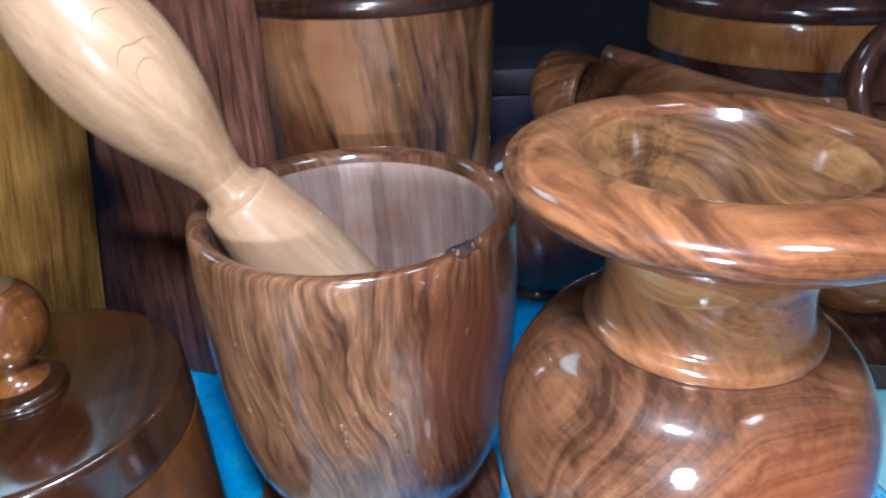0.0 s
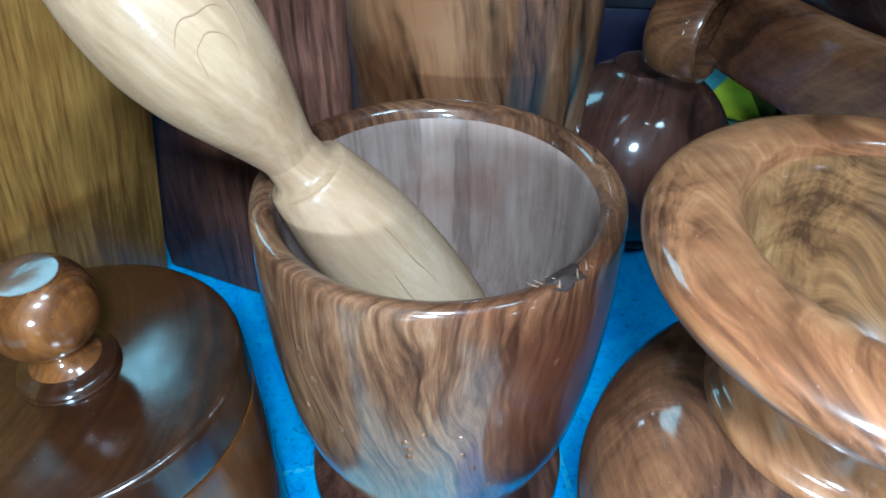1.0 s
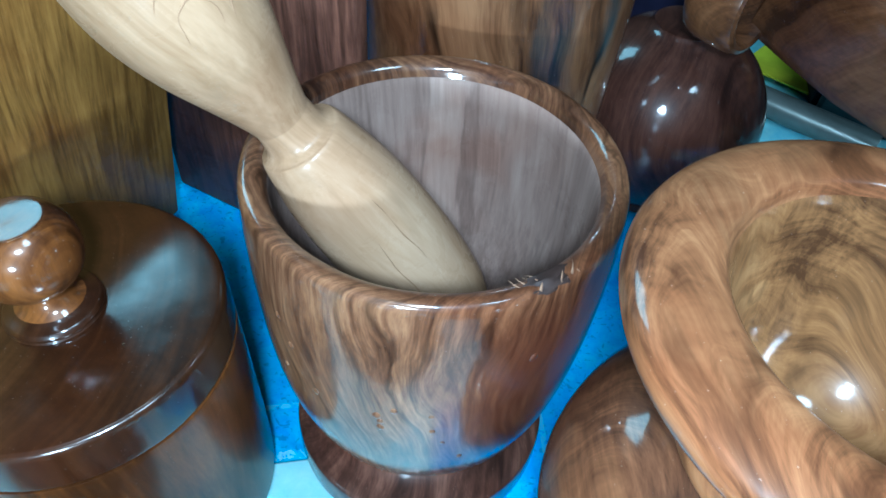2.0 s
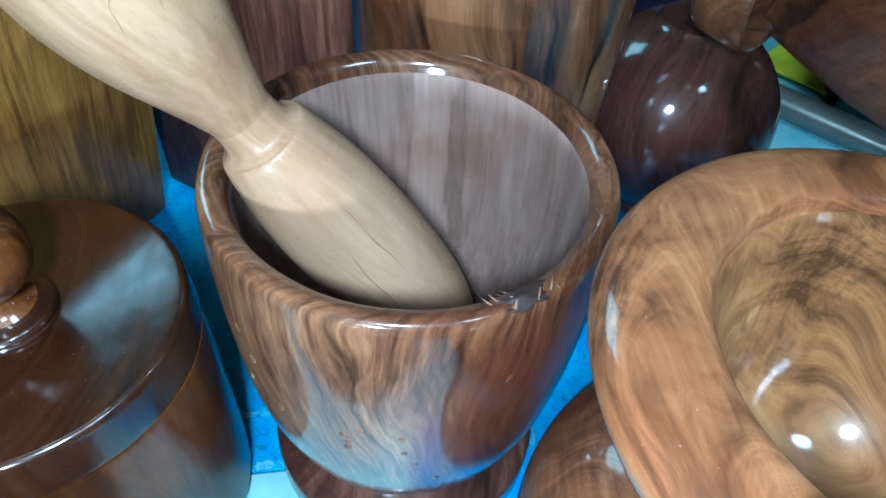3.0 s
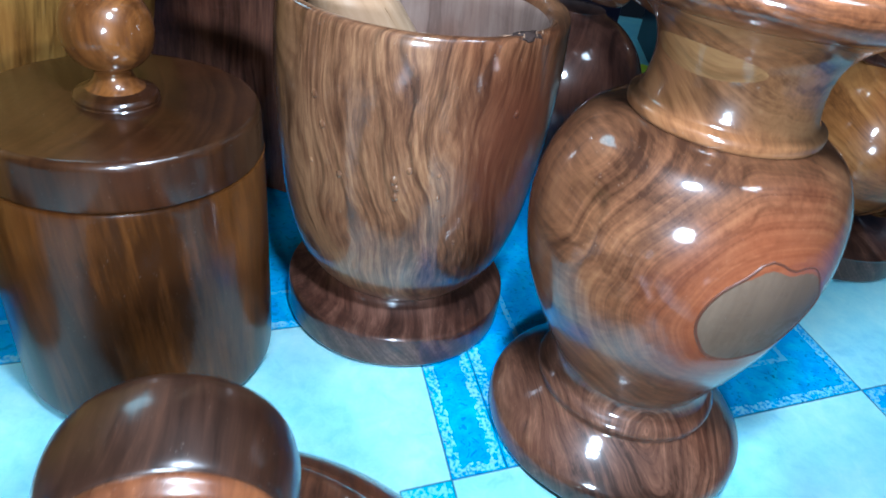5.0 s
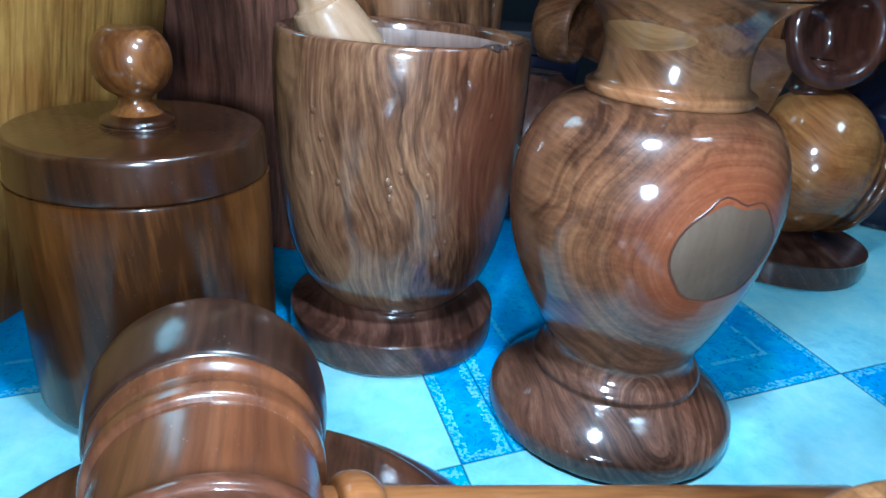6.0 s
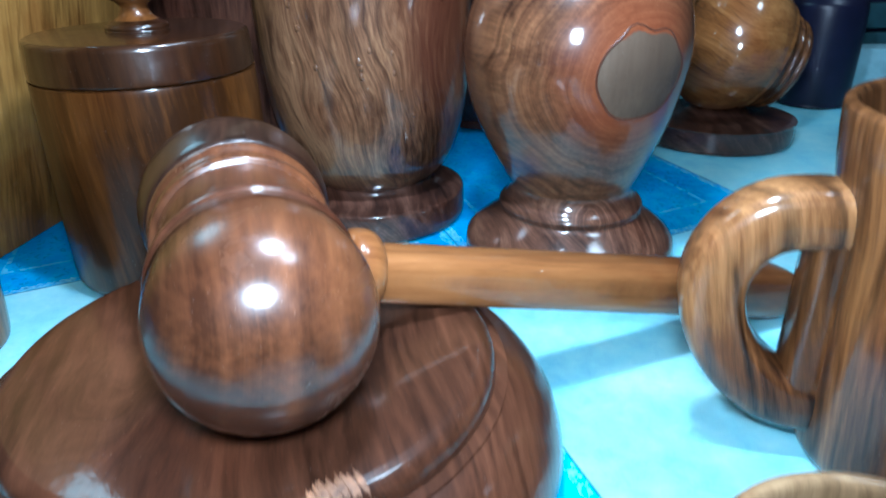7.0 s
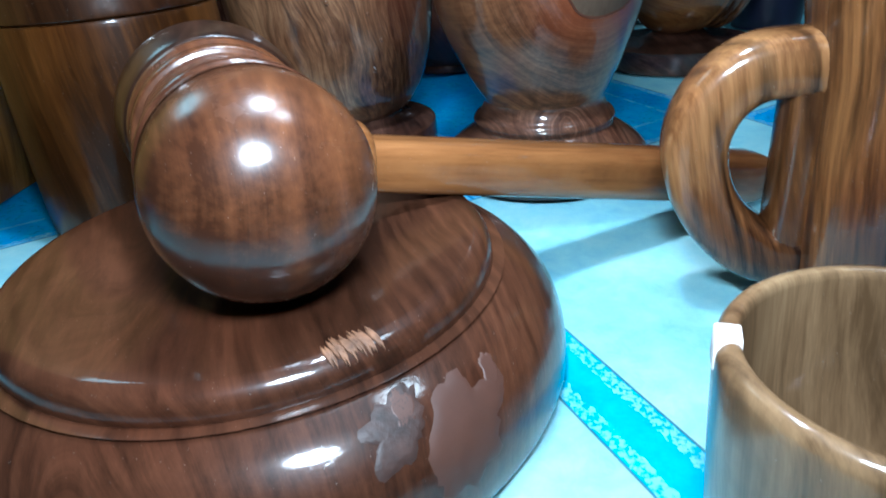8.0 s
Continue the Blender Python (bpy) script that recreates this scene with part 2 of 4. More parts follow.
SPLINT = plain("torn_fibre", (0.15, 0.09, 0.055), 0.6, 0.4, 190)
RAW = plain("raw_wood", (0.125, 0.06, 0.031), 0.6, 0.6, 190, bump=0.6)
BARE = plain("bare_wood", (0.05, 0.0215, 0.0142), 0.5, 0.2, 50)
SCUFF = plain("scuffed_wood", (0.024, 0.0115, 0.0085), 0.5, 0.6, 160, bump=0.3)
PAPER = plain("white_patch", (0.75, 0.7, 0.66), 0.6, 0.1)
YELLOW = plain("yellow_paper", (0.62, 0.66, 0.03), 0.55, 0.12)
STEEL = plain("grey_tube", (0.16, 0.19, 0.18), 0.32, 0.15, 40, metal=0.6)
NAVY = plain("navy_plastic", (0.008, 0.008, 0.022), 0.35, 0.2)
DARK_BOX = plain("black_lid", (0.012, 0.012, 0.016), 0.5, 0.25)
TEAL = plain("dark_teal", (0.02, 0.05, 0.06), 0.5, 0.3)
PALE_BLUE = plain("pale_blue", (0.25, 0.42, 0.47), 0.5, 0.15)
ORANGE = wood("wood_orange", (0.12, 0.042, 0.011), (0.22, 0.09, 0.025), (0.28, 0.135, 0.043), vein=0.15)
WALL = plain("wall_paint", (0.09, 0.1, 0.11), 0.85, 0.1, 6)
DARK_WALL = plain("dark_wall_paint", (0.025, 0.03, 0.04), 0.85, 0.15, 6)
CEILING = plain("ceiling_paint", (0.13, 0.14, 0.15), 0.85, 0.08, 6)
FLOOR = plain("floor_dark", (0.08, 0.07, 0.06), 0.6, 0.25, 12)


def cloth_material():
    """Printed plastic cloth: pale and blue squares with lace borders and blue strips, turned by 18 degrees."""
    m, t, b = shader("printed_cloth")
    co = t.nodes.new("ShaderNodeTexCoord").outputs["Object"]
    sep = t.nodes.new("ShaderNodeSeparateXYZ")
    t.links.new(mapped(t, co, rot=(0, 0, -18.5)), sep.inputs[0])
    u = sep.outputs[0]
    v = calc(t, "SUBTRACT", sep.outputs[1], calc(t, "MULTIPLY", u, 0.12))

    def over(x, at):
        return calc(t, "GREATER_THAN", x, at)

    def no(x):
        return calc(t, "SUBTRACT", 1.0, x)

    def both(*xs):
        out = xs[0]
        for x in xs[1:]:
            out = calc(t, "MULTIPLY", out, x)
        return out

    def any_of(*xs):
        out = xs[0]
        for x in xs[1:]:
            out = calc(t, "MAXIMUM", out, x)
        return out

    def dist(x, at, *where):
        d = calc(t, "ABSOLUTE", calc(t, "SUBTRACT", x, at))
        return calc(t, "ADD", d, no(both(*where))) if where else d

    mid, east, top, rise = over(u, 0.0905), over(u, 0.324), over(v, 0.142), over(v, 0.25)
    square = any_of(both(mid, no(east), top), both(east, no(top)), both(no(mid), rise))
    strip = both(no(mid), over(u, 0.068), no(top))
    blue = any_of(square, strip)
    ds = [dist(u, 0.0905), dist(u, 0.068, no(top), no(mid)), dist(u, 0.116, top, mid, no(east)), dist(u, 0.324), dist(v, 0.142, over(u, 0.068)), dist(v, 0.25, no(mid)), dist(u, -0.16)]
    d = ds[0]
    for x in ds[1:]:
        d = calc(t, "MINIMUM", d, x)
    wiggle = calc(t, "MULTIPLY", calc(t, "SUBTRACT", noise_of(t, co, 300.0, 2.0, 0.5), 0.5), 0.004)
    zone = calc(t, "LESS_THAN", calc(t, "ABSOLUTE", calc(t, "SUBTRACT", calc(t, "ADD", d, wiggle), 0.0034)), 0.0026)
    band = both(zone, ramp(t, noise_of(t, co, 620.0, 2.0, 0.6), [(0.44, (0, 0, 0)), (0.56, (1, 1, 1))]))
    lace = both(band, blue)
    motif = both(calc(t, "LESS_THAN", calc(t, "ABSOLUTE", calc(t, "SUBTRACT", d, 0.03)), 0.0016), square, over(noise_of(t, co, 260.0, 2.0), 0.42))
    lace = any_of(lace, calc(t, "MULTIPLY", motif, 0.6))
    mott = noise_of(t, co, 110.0, 5.0, 0.7, 0.4)
    big = noise_of(t, co, 16.0, 3.0)
    pale = ramp(t, calc(t, "ADD", calc(t, "MULTIPLY", mott, 0.4), calc(t, "MULTIPLY", big, 0.6)), [(0.36, (0.3, 0.69, 0.84)), (0.5, (0.44, 0.82, 0.9)), (0.64, (0.58, 0.9, 0.94))])
    deep = ramp(t, calc(t, "ADD", calc(t, "MULTIPLY", mott, 0.65), calc(t, "MULTIPLY", big, 0.35)), [(0.34, (0.012, 0.32, 0.8)), (0.5, (0.024, 0.46, 0.88)), (0.64, (0.08, 0.6, 0.92))])
    col = mix(t, blue, pale, deep)
    col = mix(t, calc(t, "MULTIPLY", strip, 0.6), col, (0.02, 0.56, 0.7))
    flowers = ramp(t, noise_of(t, co, 150.0, 2.0, 0.5, 2.5), [(0.6, (0, 0, 0)), (0.66, (1, 1, 1))])
    col = mix(t, calc(t, "MULTIPLY", both(flowers, square), 0.5), col, (0.008, 0.12, 0.36))
    col = mix(t, calc(t, "MULTIPLY", lace, 0.6), col, (0.5, 0.86, 0.9))
    thin = calc(t, "LESS_THAN", d, 0.00045)
    col = mix(t, calc(t, "MULTIPLY", thin, 0.7), col, (0.02, 0.12, 0.2))
    t.links.new(col, b.inputs["Base Color"])
    b.inputs["Roughness"].default_value = 0.34
    bp = t.nodes.new("ShaderNodeBump")
    bp.inputs["Strength"].default_value, bp.inputs["Distance"].default_value = 0.25, 0.0015
    t.links.new(calc(t, "ADD", calc(t, "MULTIPLY", noise_of(t, co, 600.0, 2.0), 0.15), noise_of(t, mapped(t, co, scale=(1, 0.3, 1)), 30.0, 3.0)), bp.inputs["Height"])
    t.links.new(bp.outputs[0], b.inputs["Normal"])
    return m


CLOTH = cloth_material()


# ---- mesh helpers ----
def part(name, bm, material, parent=None, label="", sharp=38):
    bm.normal_update()
    me = bpy.data.meshes.new(name)
    bm.to_mesh(me)
    bm.free()
    for p in me.polygons:
        p.use_smooth = True
    me.set_sharp_from_angle(angle=radians(sharp))
    for mat in material if isinstance(material, (list, tuple)) else (material,):
        me.materials.append(mat)
    ob = new(name, me)
    if parent is not None:
        ob.parent = parent
    return tagged(ob, label) if label else ob


def thing(name, m, label, category, group=""):
    ob = new(name)
    ob.empty_display_size = 0.02
    ob.matrix_basis = m
    return tagged(ob, label, category, group)


def rounded(points, steps=5):
    """A smooth run through the points (r, z); a point given twice stays a corner."""
    out = []
    n = len(points)
    for i in range(n - 1):
        p1, p2 = Vector(points[i]), Vector(points[i + 1])
        if (p2 - p1).length < 1e-9:
            continue
        p0 = Vector(points[i - 1]) if i and points[i - 1] != points[i] else p1 * 2 - p2
        p3 = Vector(points[i + 2]) if i + 2 < n and points[i + 2] != points[i + 1] else p2 * 2 - p1
        for k in range(steps):
            s = k / steps
            q = 0.5 * (2 * p1 + (p2 - p0) * s + (2 * p0 - 5 * p1 + 4 * p2 - p3) * s * s + (3 * p1 - 3 * p2 + p3 - p0) * s ** 3)
            out.append((max(q.x, 0.0), q.y))
    out.append(tuple(points[-1]))
    return out


def lathe(points, seg=96, steps=5, wobble=0.0, smooth=True, lean=0.0):
    bm = bmesh.new()
    run = rounded(points, steps) if smooth else points
    rows = []
    low, high = min(p[1] for p in run), max(p[1] for p in run)
    for r, z in run:
        shift = lean * math.sin(math.pi * (z - low) / (high - low))
        if r < 1e-5:
            rows.append([bm.verts.new((0, 0, z))])
        else:
            ring = []
            for k in range(seg):
                a = 2 * math.pi * k / seg
                w = 1 + wobble * noise.noise((2.2 * math.cos(a), 2.2 * math.sin(a), z * 30))
                ring.append(bm.verts.new((shift + r * w * math.cos(a), r * w * math.sin(a), z)))
            rows.append(ring)
    for a, b in zip(rows, rows[1:]):
        for k in range(seg):
            j = (k + 1) % seg
            if len(a) == 1 and len(b) == 1:
                continue
            if len(a) == 1:
                bm.faces.new((a[0], b[j], b[k]))
            elif len(b) == 1:
                bm.faces.new((a[k], a[j], b[0]))
            else:
                bm.faces.new((a[k], a[j], b[j], b[k]))
    bmesh.ops.recalc_face_normals(bm, faces=bm.faces)
    return bm


def box(sx, sy, sz, bevel=0.002, segments=2):
    """A bevelled box that stands on z = 0."""
    bm = bmesh.new()
    bmesh.ops.create_cube(bm, size=1.0)
    for v in bm.verts:
        v.co = Vector((v.co.x * sx, v.co.y * sy, (v.co.z + 0.5) * sz))
    if bevel:
        bmesh.ops.bevel(bm, geom=bm.edges[:], offset=bevel, segments=segments, affect="EDGES", profile=0.5)
    return bm


def sweep(path, width, thick, seg=10, power=2.6, up=Vector((0, 0, 1))):
    """A bar of rounded oblong section along a path; width(s) lies across the plane of the path, thick(s) in it."""
    bm = bmesh.new()
    rows = []
    n = len(path)
    for i, p in enumerate(path):
        d = (path[min(i + 1, n - 1)] - path[max(i - 1, 0)]).normalized()
        side = d.cross(up).normalized()
        s = i / (n - 1)
        row = []
        for k in range(seg * 2):
            a = math.pi * k / seg
            c, q = math.cos(a), math.sin(a)
            c, q = math.copysign(abs(c) ** (2 / power), c), math.copysign(abs(q) ** (2 / power), q)
            row.append(bm.verts.new(p + up * (c * width(s)) + side * (q * thick(s))))
        rows.append(row)
    for a, b in zip(rows, rows[1:]):
        for k in range(seg * 2):
            j = (k + 1) % (seg * 2)
            bm.faces.new((a[k], a[j], b[j], b[k]))
    bm.faces.new(rows[0][::-1])
    bm.faces.new(rows[-1])
    bmesh.ops.recalc_face_normals(bm, faces=bm.faces)
    return bm


def moved(bm, m):
    bmesh.ops.transform(bm, matrix=m, verts=bm.verts)
    return bm


def along(direction):
    """The turn that lays +z along a direction."""
    return Vector(direction).to_track_quat("Z", "Y").to_matrix().to_4x4()


# ---- the room and the table ----
def slab(name, x0, x1, y0, y1, z0, z1, mat, label):
    bm = box(x1 - x0, y1 - y0, z1 - z0, 0)
    ob = part(name, bm, mat)
    ob.location = ((x0 + x1) / 2, (y0 + y1) / 2, z0)
    return tagged(ob, label, name.split("_")[0], kind="structure")


slab("floor", -2.2, 2.2, -2.2, 2.2, -0.85, -0.75, FLOOR, "dark plain floor of the dim room")
slab("ceiling", -2.2, 2.2, -2.2, 2.2, 1.7, 1.8, CEILING, "plain dim grey ceiling of the room")
slab("wall_north", -2.2, 2.2, 2.1, 2.2, -0.75, 1.7, DARK_WALL, "dark blue grey wall behind the table")
slab("wall_south", -2.2, 2.2, -2.2, -2.1, -0.75, 1.7, WALL, "dim blue grey wall behind the viewer")
slab("wall_west", -2.2, -2.1, -2.1, 2.1, -0.75, 1.7, WALL, "dim blue grey side wall")
slab("wall_east", 2.1, 2.2, -2.1, 2.1, -0.75, 1.7, WALL, "dim blue grey side wall")

table = thing("table", pose(0.15, 0.435, -0.75), "wooden display table under a printed blue cloth", "table")
part("tabletop", moved(box(1.5, 1.13, 0.03, 0.004), pose(0, 0, 0.715)), WOOD_PLANK, table)
for sx in (-0.68, 0.68):
    for sy in (-0.5, 0.5):
        part("leg", moved(box(0.05, 0.05, 0.715, 0.004), pose(sx, sy, 0)), WOOD_PLANK, table)


def build_cloth():
    bm = bmesh.new()
    nx, ny, drop = 120, 104, 4
    grid = []
    for i in range(-drop, nx + drop + 1):
        row = []
        for j in range(-drop, ny + drop + 1):
            x = -0.605 + 1.51 * min(max(i, 0), nx) / nx
            y = -0.135 + 1.14 * min(max(j, 0), ny) / ny
            fall = max(-i, i - nx, -j, j - ny, 0)
            z = -0.0003 + 0.0006 * noise.noise((x * 9, y * 9, 0.3)) - 0.0006 - fall * 0.05
            x += 0.004 * fall * (1 if i > nx else -1 if i < 0 else 0)
            y += 0.004 * fall * (1 if j > ny else -1 if j < 0 else 0)
            if fall:
                x += 0.006 * math.sin(y * 40) * (1 if i > nx or i < 0 else 0)
                y += 0.006 * math.sin(x * 40) * (1 if j > ny or j < 0 else 0)
            row.append(bm.verts.new((x, y, z)))
        grid.append(row)
    for a, b in zip(grid, grid[1:]):
        for k in range(len(a) - 1):
            bm.faces.new((a[k], b[k], b[k + 1], a[k + 1]))
    bmesh.ops.solidify(bm, geom=bm.faces[:], thickness=0.0008)
    ob = part("tablecloth", bm, CLOTH, None, "", 80)
    return tagged(ob, "shiny plastic tablecloth with pale and blue printed squares", "tablecloth")


build_cloth()


# ---- the turned wooden things ----
def build_mortar():
    ob = thing("mortar", pose(-0.0065, 0.2884, 0), "glossy turned walnut mortar with swirling grain and knotted rim", "mortar")
    part("foot", lathe([(0, 0), (0.0555, 0), (0.0555, 0), (0.0575, 0.002), (0.0577, 0.009), (0.0574, 0.0165), (0.0563, 0.0182), (0.0525, 0.0188), (0.045, 0.0195), (0.0395, 0.0212), (0.0365, 0.0235), (0.0358, 0.0265)], wobble=0.004), WOOD_FOOT, ob, "dark round foot with a flat step")
    part("bowl", lathe([(0.0350, 0.0255), (0.038, 0.0268), (0.0435, 0.0315), (0.0505, 0.0415), (0.0562, 0.0575), (0.0598, 0.077), (0.0621, 0.10), (0.0633, 0.125), (0.0634, 0.145), (0.0628, 0.157), (0.0624, 0.1615), (0.0614, 0.1638), (0.0593, 0.1644), (0.057, 0.1637), (0.055, 0.162), (0.0538, 0.159)], wobble=0.006), WOOD_MORTAR, ob)
    part("hollow", lathe([(0.0538, 0.159), (0.0533, 0.154), (0.053, 0.135), (0.052, 0.11), (0.0475, 0.085), (0.037, 0.066), (0.02, 0.0575), (0, 0.0555)], wobble=0.006), WOOD_INSIDE, ob, "paler dull hollow with dark streaks")
    bm = bmesh.new()
    bmesh.ops.create_icosphere(bm, subdivisions=3, radius=1.0)
    for v in bm.verts:
        k = 1 + 0.45 * noise.noise(v.co * 2.3)
        v.co = Vector((v.co.x * 0.0085 * k, v.co.y * 0.0034 * k, v.co.z * 0.0022 * k))
    a = math.atan2(0.2485 - 0.2884, 0.037 + 0.0065)
    moved(bm, Matrix.Translation((0.0588 * math.cos(a), 0.0588 * math.sin(a), 0.163)) @ Matrix.Rotation(a + math.pi / 2, 4, "Z"))
    part("knot", bm, CHAR, ob, "rough dark knot hole in the rim")
    spots = random.Random(11)
    prof = [(0.0505, 0.0415), (0.0562, 0.0575), (0.0598, 0.077), (0.0621, 0.10), (0.0633, 0.125), (0.0634, 0.145)]
    for k in range(14):
        q, z = math.radians(spots.uniform(-125, -45)), spots.uniform(0.07, 0.135)
        r = float(np.interp(z, [p[1] for p in prof], [p[0] for p in prof]))
        drop = bmesh.new()
        bmesh.ops.create_icosphere(drop, subdivisions=2, radius=spots.uniform(0.0009, 0.0016))
        moved(drop, Matrix.Translation((r * math.cos(q), r * math.sin(q), z)) @ Matrix.Rotation(q, 4, "Z") @ Matrix.Diagonal((0.45, 1, 1.3, 1)))
        part("lacquer_drop", drop, WOOD_MORTAR, ob, "small raised bead of lacquer" if k == 0 else "")
    rng = random.Random(4)
    for k in range(9):
        da = a - 0.15 + 0.3 * k / 8
        out, lift = rng.uniform(0.0595, 0.0615), rng.uniform(0.0, 0.0012)
        lean = rng.uniform(-0.03, 0.03)
        path = [Vector(((out - 0.0011 * s) * math.cos(da + lean * s), (out - 0.0011 * s) * math.sin(da + lean * s), 0.1641 + lift * math.sin(s) - 0.0001 * s)) for s in range(6)]
        part("splinter", sweep(path, lambda s: 0.00035 * (1.15 - s), lambda s: 0.0004 * (1.15 - s), 4, 2.0, Vector((math.cos(a), math.sin(a), 0.3)).normalized()), SPLINT, ob, "pale torn fibre beside the knot" if k == 0 else "")
    return ob


build_mortar()


def build_pestle():
    d = Vector((0.447, 0.225, -0.866)).normalized()
    m = Matrix.Translation((-0.0482, 0.2682, 0.182)) @ along(d)
    ob = thing("pestle", m, "pale bare wood pestle leaning in the mortar", "pestle")
    part("pounder", lathe([(0.0092, -0.001), (0.0095, 0.003), (0.0104, 0.0062), (0.0124, 0.0078), (0.0124, 0.0078), (0.0138, 0.0088), (0.0152, 0.014), (0.0184, 0.03), (0.0203, 0.05), (0.021, 0.072), (0.0203, 0.092), (0.018, 0.108), (0.0135, 0.121), (0.0075, 0.1285), (0, 0.131)], 72, wobble=0.012), WOOD_PALE, ob)
    part("grip", lathe([(0, -0.1), (0.0035, -0.0992), (0.0072, -0.0962), (0.0116, -0.0885), (0.016, -0.0775), (0.0196, -0.064), (0.0209, -0.051), (0.0203, -0.041), (0.0181, -0.03), (0.0148, -0.0195), (0.0118, -0.0105), (0.0099, -0.004), (0.0092, -0.001)], 72, wobble=0.014), WOOD_PALE, ob)
    # an oval growth mark on the grip
    side = (m.inverted() @ Vector((0.03, 0.1, 0.29)) - Vector((0, 0, -0.045)))
    a0 = math.atan2(side.y, side.x) - 0.15
    brown = plain("mark_brown", (0.165, 0.097, 0.052), 0.7)
    for size, cut, shift in ((1.0, 30, 0.0), (0.72, 26, 0.004), (0.45, 34, 0.007)):
        path = []
        for k in range(cut):
            q = 2 * math.pi * k / 40 + size * 2
            w = size * (1 + 0.3 * noise.noise((math.cos(q), math.sin(q), size * 9)))
            z = -0.047 + shift + 0.017 * w * math.cos(q)
            a = a0 + 0.55 * w * math.sin(q)
            r = float(np.interp(z, [-0.0775, -0.064, -0.051, -0.041, -0.03, -0.0195], [0.016, 0.0196, 0.0209, 0.0203, 0.0181, 0.0148]))
            path.append(Vector((r * math.cos(a), r * math.sin(a), z)))
        part("growth_mark", sweep(path, lambda s: 0.00032 * (1.02 - abs(2 * s - 1)), lambda s: 0.0003 * (1.02 - abs(2 * s - 1)), 3, 2.0, Vector((math.cos(a0), math.sin(a0), 0))), brown, ob, "thin brown oval grain line")
    # drying cracks along the pounder
    face = m.inverted() @ Vector((0.04, 0.1, 0.29)) - Vector((0, 0, 0.06))
    a1 = math.atan2(face.y, face.x)
    rad_z, rad_r = [0.014, 0.03, 0.05, 0.072, 0.092, 0.108], [0.0152, 0.0184, 0.0203, 0.021, 0.0203, 0.018]
    for shift, z0, z1 in ((0.12, 0.04, 0.1), (0.34, 0.06, 0.098), (-0.3, 0.03, 0.062)):
        path = []
        for k in range(25):
            z = z0 + (z1 - z0) * k / 24
            a = a1 + shift + 0.06 * noise.noise((z * 60, shift * 9, 1.0))
            r = float(np.interp(z, rad_z, rad_r)) * 1.001
            path.append(Vector((r * math.cos(a), r * math.sin(a), z)))
        part("crack", sweep(path, lambda q: 0.00025, lambda q: 0.0003 * (1.05 - abs(2 * q - 1)), 3, 2.0, Vector((math.cos(a1 + shift), math.sin(a1 + shift), 0))), brown, ob, "fine dark drying crack")
    return ob


build_pestle()


def build_canister():
    ob = thing("canister", pose(-0.1112, 0.2213, 0), "dark brown turned wooden canister with its lid on", "canister")
    part("body", lathe([(0, 0), (0.0475, 0), (0.0475, 0), (0.0508, 0.0009), (0.053, 0.0042), (0.0539, 0.0105), (0.0538, 0.05), (0.0531, 0.09), (0.0527, 0.1046), (0.0527, 0.1046), (0.0525, 0.1054), (0.0519, 0.1059), (0.048, 0.106), (0, 0.106)], wobble=0.004), WOOD_CAN, ob)
    lid = part("lid", lathe([(0, 0.1062), (0.0516, 0.1062), (0.0516, 0.1062), (0.0523, 0.1066), (0.0527, 0.1076), (0.0525, 0.1135), (0.0521, 0.12), (0.0519, 0.1222), (0.0514, 0.1236), (0.0503, 0.1243), (0.048, 0.1246), (0.03, 0.125), (0.0, 0.1252)], wobble=0.004), WOOD_LID, ob, "flat lid with a crisp edge, wood darkened as under grazing light")
    part("knob_base", lathe([(0, 0.1249), (0.0138, 0.125), (0.0148, 0.1258), (0.015, 0.127), (0.0142, 0.1283), (0.0142, 0.1283), (0.0118, 0.1292), (0.0104, 0.1299)], 64), WOOD_LID, lid, "dark turned disc under the knob")
    part("knob", lathe([(0.0104, 0.1299), (0.0082, 0.1318), (0.0068, 0.1342), (0.0066, 0.1362), (0.008, 0.1378), (0.0116, 0.1402), (0.0146, 0.1446), (0.0158, 0.1505), (0.015, 0.1565), (0.0127, 0.161), (0.0102, 0.1634), (0.0094, 0.1638), (0.0094, 0.1638), (0.0085, 0.1641), (0, 0.164)], 64), WOOD_KNOB, lid, "orange brown ball knob on a thin stem")
    return ob


build_canister()


